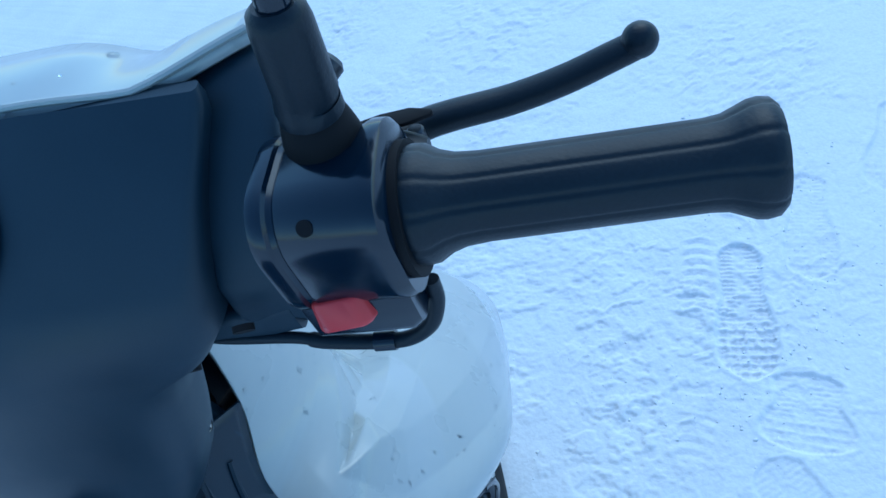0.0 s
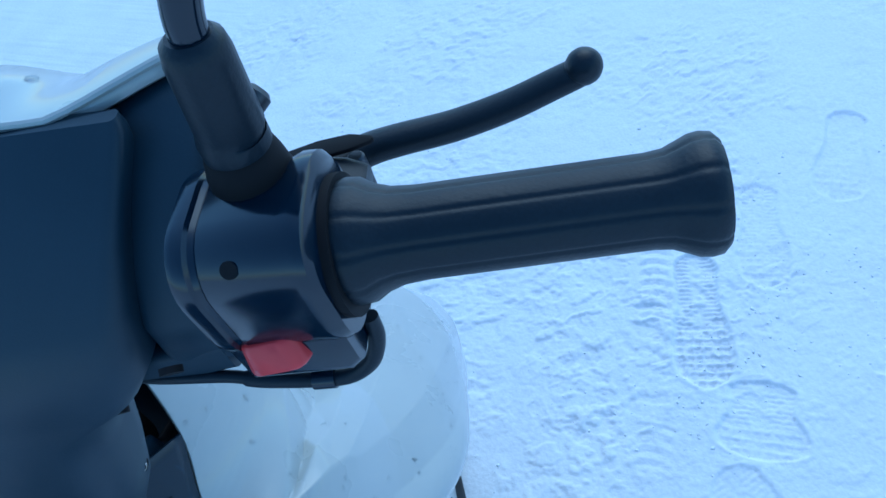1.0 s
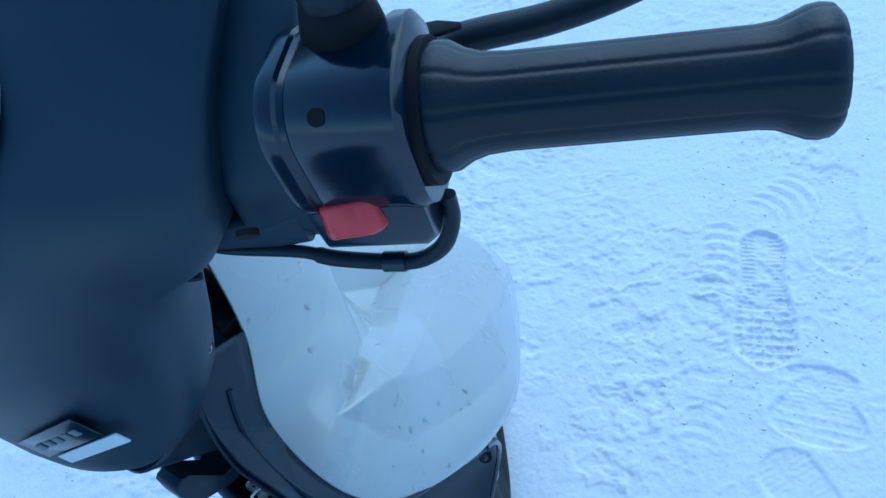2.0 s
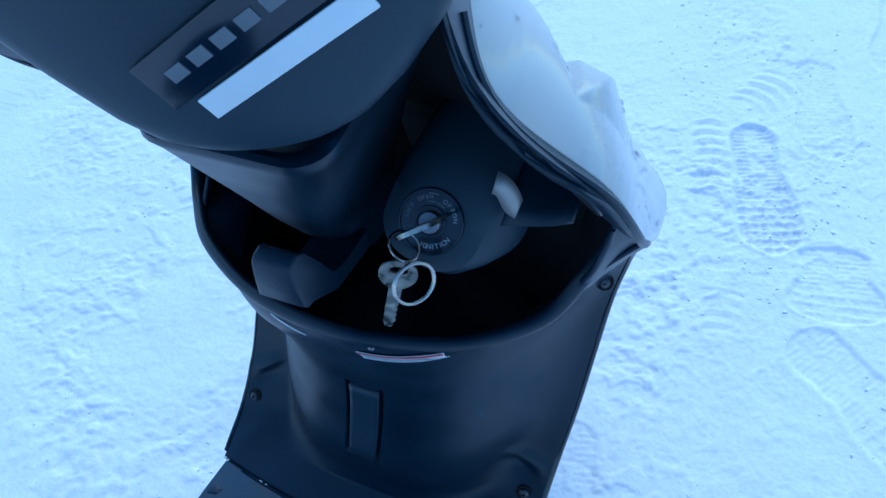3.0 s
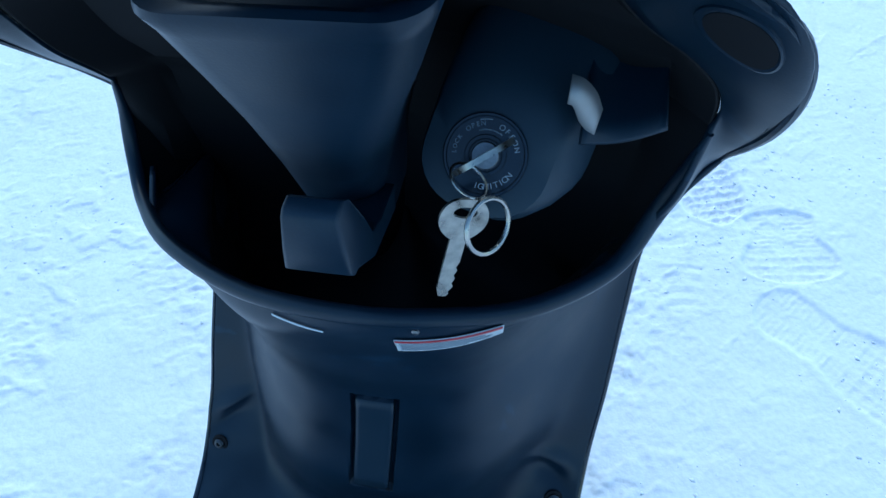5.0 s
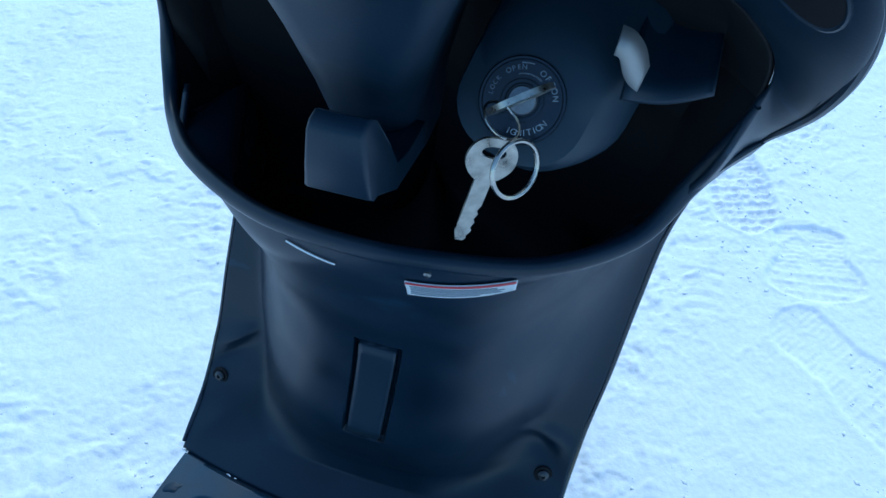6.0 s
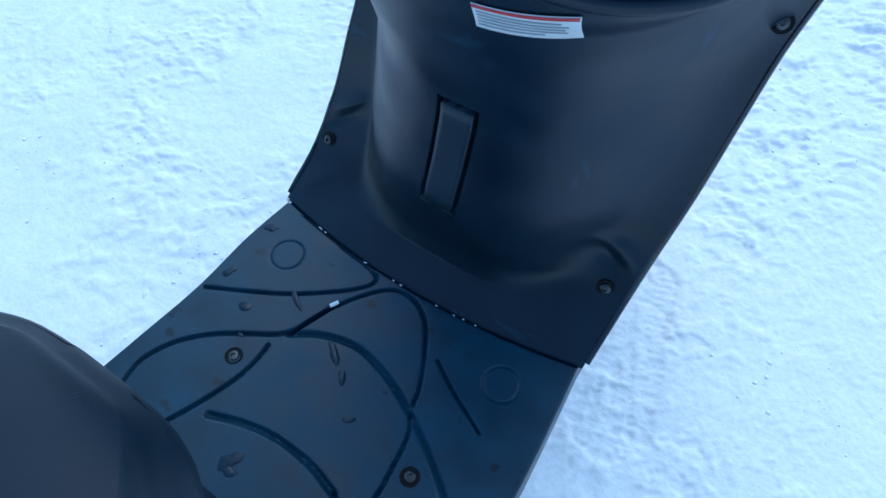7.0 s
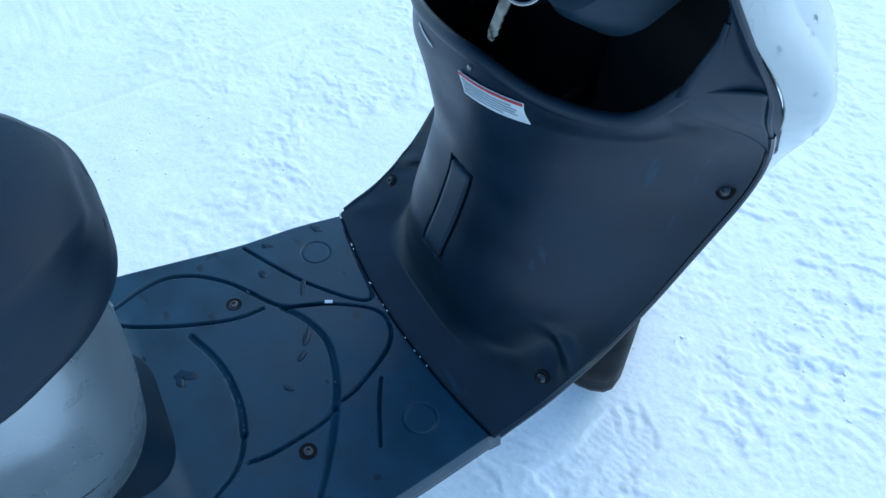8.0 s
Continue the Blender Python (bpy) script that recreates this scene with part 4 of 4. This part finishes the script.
part("boot_screw", lathe([(0, 0.0045), (0.004, 0.0045), (0.0055, 0.003)], (0.2335, 0.0195, 0.046), (0.6, 0.7, 0.3), 14), IRON, mirror, at=BAR)

# seat, with a pinched band round it below the crown, and the body below it
def pinch(x, y, z):
    g = 0.045 * math.exp(-((z - 0.642) / 0.0085) ** 2) - 0.012 * math.exp(-((z - 0.622) / 0.012) ** 2)
    return x * (1 - g) + 0.002, y - (y + 0.36) * g * 0.6 - 0.002, z - 0.013


seat_rows = []
for y, hw, z0, z1 in catmull(((-0.2135, 0.02, 0.622, 0.64), (-0.2165, 0.045, 0.61, 0.652), (-0.225, 0.066, 0.603, 0.66), (-0.243, 0.088, 0.6, 0.667), (-0.27, 0.106, 0.599, 0.672), (-0.31, 0.122, 0.598, 0.676), (-0.4, 0.135, 0.598, 0.68), (-0.55, 0.14, 0.6, 0.69), (-0.7, 0.125, 0.605, 0.7), (-0.78, 0.08, 0.61, 0.7), (-0.8, 0.03, 0.63, 0.69)), 5):
    zc, hz = (z0 + z1) / 2, (z1 - z0) / 2
    seat_rows.append([(x, y, zc + z - 0.016 * (x / hw) ** 2 * float(smoothstep(-0.1, 1.0, z / hz))) for x, z in rrect(hw, hz, min(hz * 0.95, 0.03), 12)])
seat = part("seat", loft([[tuple(pinch(x, y, z)) for x, y, z in r] for r in seat_rows]), VINYL, scooter, "black vinyl seat with a few water drops")
rows = []
for z, hw, y0 in ((0.345, 0.085, -0.285), (0.38, 0.09, -0.272), (0.45, 0.096, -0.258), (0.53, 0.1, -0.25), (0.59, 0.1, -0.247)):
    rows.append([(x, y0 - 0.26 + y, z) for x, y in rrect(hw, 0.26, 0.075, 12)])
rows = [[(x, y + 0.006, z) for x, y, z in r] for r in rows]
body = part("body_panel", loft(rows), SILVER, scooter, "silver grey painted panel under the seat, wet with drops")
rows = []
for z, hw, y0 in ((0.28, 0.12, -0.255), (0.31, 0.115, -0.258), (0.35, 0.1, -0.268), (0.37, 0.095, -0.272)):
    rows.append([(x, y0 - 0.26 + y, z) for x, y in rrect(hw, 0.26, 0.08, 12)])
part("panel_joint", tube([(x, -0.5208 + y, 0.418) for x, y in rrect(0.0935, 0.2603, 0.075, 12)][:26], 0.0008, 6), DARK, body)
part("body_skirt", loft(rows), BLACK, scooter, "black plastic skirt where the floor meets the body")

# front wheel, turned with the bar
WHEEL = pose(0.008, 0.335, 0.205, 0, 0, 35)
WL = TILTED.inverted() @ WHEEL
prof = [(0.125, -0.03), (0.15, -0.036), (0.175, -0.038), (0.192, -0.033), (0.2, -0.024), (0.2035, -0.008), (0.2035, 0.008), (0.2, 0.024), (0.192, 0.033), (0.175, 0.038), (0.15, 0.036), (0.125, 0.03)]
loops = []
for k in range(97):
    an = 2 * math.pi * k / 96
    cut = 0.004 if k % 4 == 0 else 0.0
    loops.append([(a, (r - (cut if abs(a) > 0.006 and r > 0.19 else 0)) * math.cos(an), (r - (cut if abs(a) > 0.006 and r > 0.19 else 0)) * math.sin(an)) for r, a in prof])
wheel = part("front_wheel", loft(loops, cap=False), TYRE, scooter, "black front tyre standing on the snow", at=WL)
part("wheel_rim", lathe([(-0.03, 0.127), (-0.02, 0.12), (-0.02, 0.03), (0.02, 0.03), (0.02, 0.12), (0.03, 0.127)], (0, 0, 0), (1, 0, 0), 40), SILVER, wheel, at=WL)
for side in (-1, 1):
    part("fork_leg", tube([(side * 0.055, 0.0, 0.0), (side * 0.055, -0.05, 0.12), (side * 0.05, -0.1, 0.28)], 0.013, 12), BLACK, wheel, at=WL)
BACK = TILTED.inverted() @ pose(-0.03, -0.78, 0.205, 0, 0, 0)
rear = part("rear_wheel", loft(loops, cap=False), TYRE, scooter, "black rear tyre under the body", at=BACK)
part("wheel_rim", lathe([(-0.03, 0.127), (-0.02, 0.12), (-0.02, 0.03), (0.02, 0.03), (0.02, 0.12), (0.03, 0.127)], (0, 0, 0), (1, 0, 0), 40), SILVER, rear, at=BACK)
part("belly", loft([[(x, y, z + zz) for x, zz in rrect(0.12, 0.035, 0.02)] for y, z in ((-0.5, 0.22), (-0.3, 0.235), (-0.02, 0.24))]), BLACK, scooter)


# ---- water drops on the painted panels ----
def drops(ob, count, size, keep, label=""):
    """Beads of water scattered over the outer side of a panel, joined into one mesh."""
    me = ob.data
    areas = np.array([f.area if keep(f.center) else 0.0 for f in me.polygons])
    picks = RNG.choice(len(areas), count, p=areas / areas.sum())
    bm = bmesh.new()
    for f in picks:
        poly = me.polygons[int(f)]
        v = [me.vertices[k].co for k in poly.vertices]
        a, b = random.random(), random.random()
        p = (v[0] * (1 - a) + v[1] * a) * (1 - b) + (v[3] * (1 - a) + v[2] * a) * b
        r = size * (0.45 + 1.1 * random.random() ** 2.5)
        q = poly.normal.to_track_quat("Z", "Y")
        long = 1.0 + 0.5 * random.random()
        loops = []
        for rr, hh in ((1.0, -0.1), (0.96, 0.18), (0.75, 0.45), (0.4, 0.6), (0.1, 0.64)):
            loops.append([p + q @ Vector((r * rr * math.cos(t), r * long * rr * math.sin(t), r * hh)) for t in np.linspace(0, 2 * math.pi, 11)[:-1]])
        loft(loops, True, True, bm)
    d = part("melt_water", bm, WATER, ob, label)
    return tagged(d, label or "clear beads of melt water", kind="stuff")


def wet_patch(x, y, length, width, turn):
    """A thin film of melt water with an uneven edge, lying on the floorboard."""
    c, d = math.cos(radians(turn)), math.sin(radians(turn))
    edge = [1 + 0.3 * random.uniform(-1, 1) for _ in range(9)]
    loops = []
    for k, h in ((1.0, -0.0004), (0.97, 0.0003), (0.85, 0.0006), (0.2, 0.0007)):
        row = []
        for a in np.linspace(0, 2 * math.pi, 37)[:-1]:
            r = k * float(np.interp(a / (2 * math.pi) * 9, range(10), edge + edge[:1]))
            u, w = r * length * math.cos(a), r * width * math.sin(a)
            px, py = x + u * c - w * d, y + u * d + w * c
            row.append((px, py, float(floor_z(np.array(px), np.array(py))) + h))
        loops.append(row)
    part("wet_patch", loft(loops), WET, floorboard)


for spot in ((-0.0268, -0.2317, 0.011, 0.007, 60), (-0.0225, -0.239, 0.006, 0.004, 10), (0.0341, -0.1482, 0.006, 0.003, 40), (0.032, -0.151, 0.0025, 0.002, 0), (-0.016, -0.108, 0.013, 0.004, -30), (0.004, -0.122, 0.007, 0.003, -50),
             (-0.1188, -0.1182, 0.006, 0.004, 20), (-0.1577, -0.0359, 0.008, 0.005, 30), (-0.158, -0.098, 0.009, 0.004, 70), (-0.0658, -0.2625, 0.003, 0.002, 0), (-0.082, -0.085, 0.012, 0.003, -25), (-0.1, -0.142, 0.004, 0.002, 0), (0.045, -0.112, 0.003, 0.0015, 20), (0.049, -0.106, 0.002, 0.001, 0)):
    wet_patch(*spot)
drops(apron, 260, 0.0012, lambda c: c[0] > 0.02 and c[2] > 0.5)
drops(body, 110, 0.0011, lambda c: c[1] > -0.33 and c[2] > 0.36)
drops(seat, 40, 0.0013, lambda c: c[1] > -0.4 and c[2] > 0.64)
drops(fairing, 40, 0.0016, lambda c: c[2] > 1.0)


# ---- keys ----
def key_blade(bm, head, tip, face, width=0.0075):
    """A flat toothed blade from head to tip."""
    h, t, f = Vector(head), Vector(tip), Vector(face).normalized()
    d = (t - h).normalized()
    s = d.cross(f).normalized()
    n = 22
    loops = []
    for k in range(n + 1):
        q = h + (t - h) * k / n
        taper = 1.0 if k < n - 3 else 0.55 + 0.15 * (n - k)
        tooth = 0.0011 * ((k * 7) % 3) / 2 if k > 8 else 0.0
        a, b = width / 2 * taper, width / 2 * taper - tooth
        loops.append([q + s * a + f * 0.0009, q + s * a - f * 0.0009, q - s * b - f * 0.0009, q - s * b + f * 0.0009])
    return loft(loops, True, True, bm)


def key_bow(centre, d, face, r=0.0125, hole=0.004, thick=0.001):
    """The flat rounded head of a key with a hole."""
    c, d, f = Vector(centre), Vector(d).normalized(), Vector(face).normalized()
    s = d.cross(f).normalized()
    outer = [(r * 1.05 * math.cos(a) * (1 + 0.06 * math.cos(3 * a)), r * 0.92 * math.sin(a)) for a in np.linspace(0, 2 * math.pi, 37)[:-1]]
    inner = [(0.004 + hole * 0.8 * math.cos(a) - 0.008, hole * 1.3 * math.sin(a)) for a in np.linspace(0, 2 * math.pi, 37)[:-1]]
    at = lambda p, o: c + d * p[0] + s * p[1] + f * o
    bm = loft([[at(p, thick) for p in outer], [at(p, -thick) for p in outer], [at(p, -thick) for p in inner], [at(p, thick) for p in inner], [at(p, thick) for p in outer]], cap=False)
    return bm


NICKEL = material("worn_nickel", (0.44, 0.42, 0.37), 0.34, metal=1.0, var=0.35, var_size=160.0, rough_var=0.15)
spare = tagged(new("spare_key"), "worn nickel key hanging from the ring below the lock", "key")
spare.matrix_world = TILTED
face = Vector((0.35, -0.85, 0.4))
hd, tp = Vector((0.0665, 0.047, 0.730)), Vector((0.0595, 0.038, 0.681))
part("bow", key_bow(hd, tp - hd, face, 0.0118), NICKEL, spare)
part("blade", key_blade(None, hd + (tp - hd) * 0.2, tp, face, 0.0074), NICKEL, spare)
ignition = tagged(new("ignition_key"), "nickel key pushed into the ignition lock", "key")
ignition.matrix_world = TILTED
kd = (Vector((0.084, 0.070, 0.759)) - Vector((0.060, 0.059, 0.744))).normalized()
kf = kd.cross(LN).normalized()
part("bow", key_bow(LOCK + LN * 0.020, -LN, kf, 0.0165, thick=0.0013), NICKEL, ignition)
part("blade", key_blade(None, LOCK + LN * 0.012, LOCK - LN * 0.004, kf, 0.0074), NICKEL, ignition)
for c, nrm, r, lab in ((Vector((0.0775, 0.044, 0.7315)), Vector((0.75, -0.5, 0.42)), 0.0122, "steel split ring that holds the spare key"), (Vector((0.0665, 0.058, 0.7425)), Vector((0.5, 0.1, 0.85)), 0.0092, "thin steel ring through the ignition key")):
    loop = [TILTED @ q for q in ring(c, nrm, r, 40)]
    bm = tube(loop + [loop[0]], 0.00115 if r > 0.012 else 0.0006, 8, cap=False)
    tagged(part("key_ring", bm, CHROME, None), lab, "key ring")
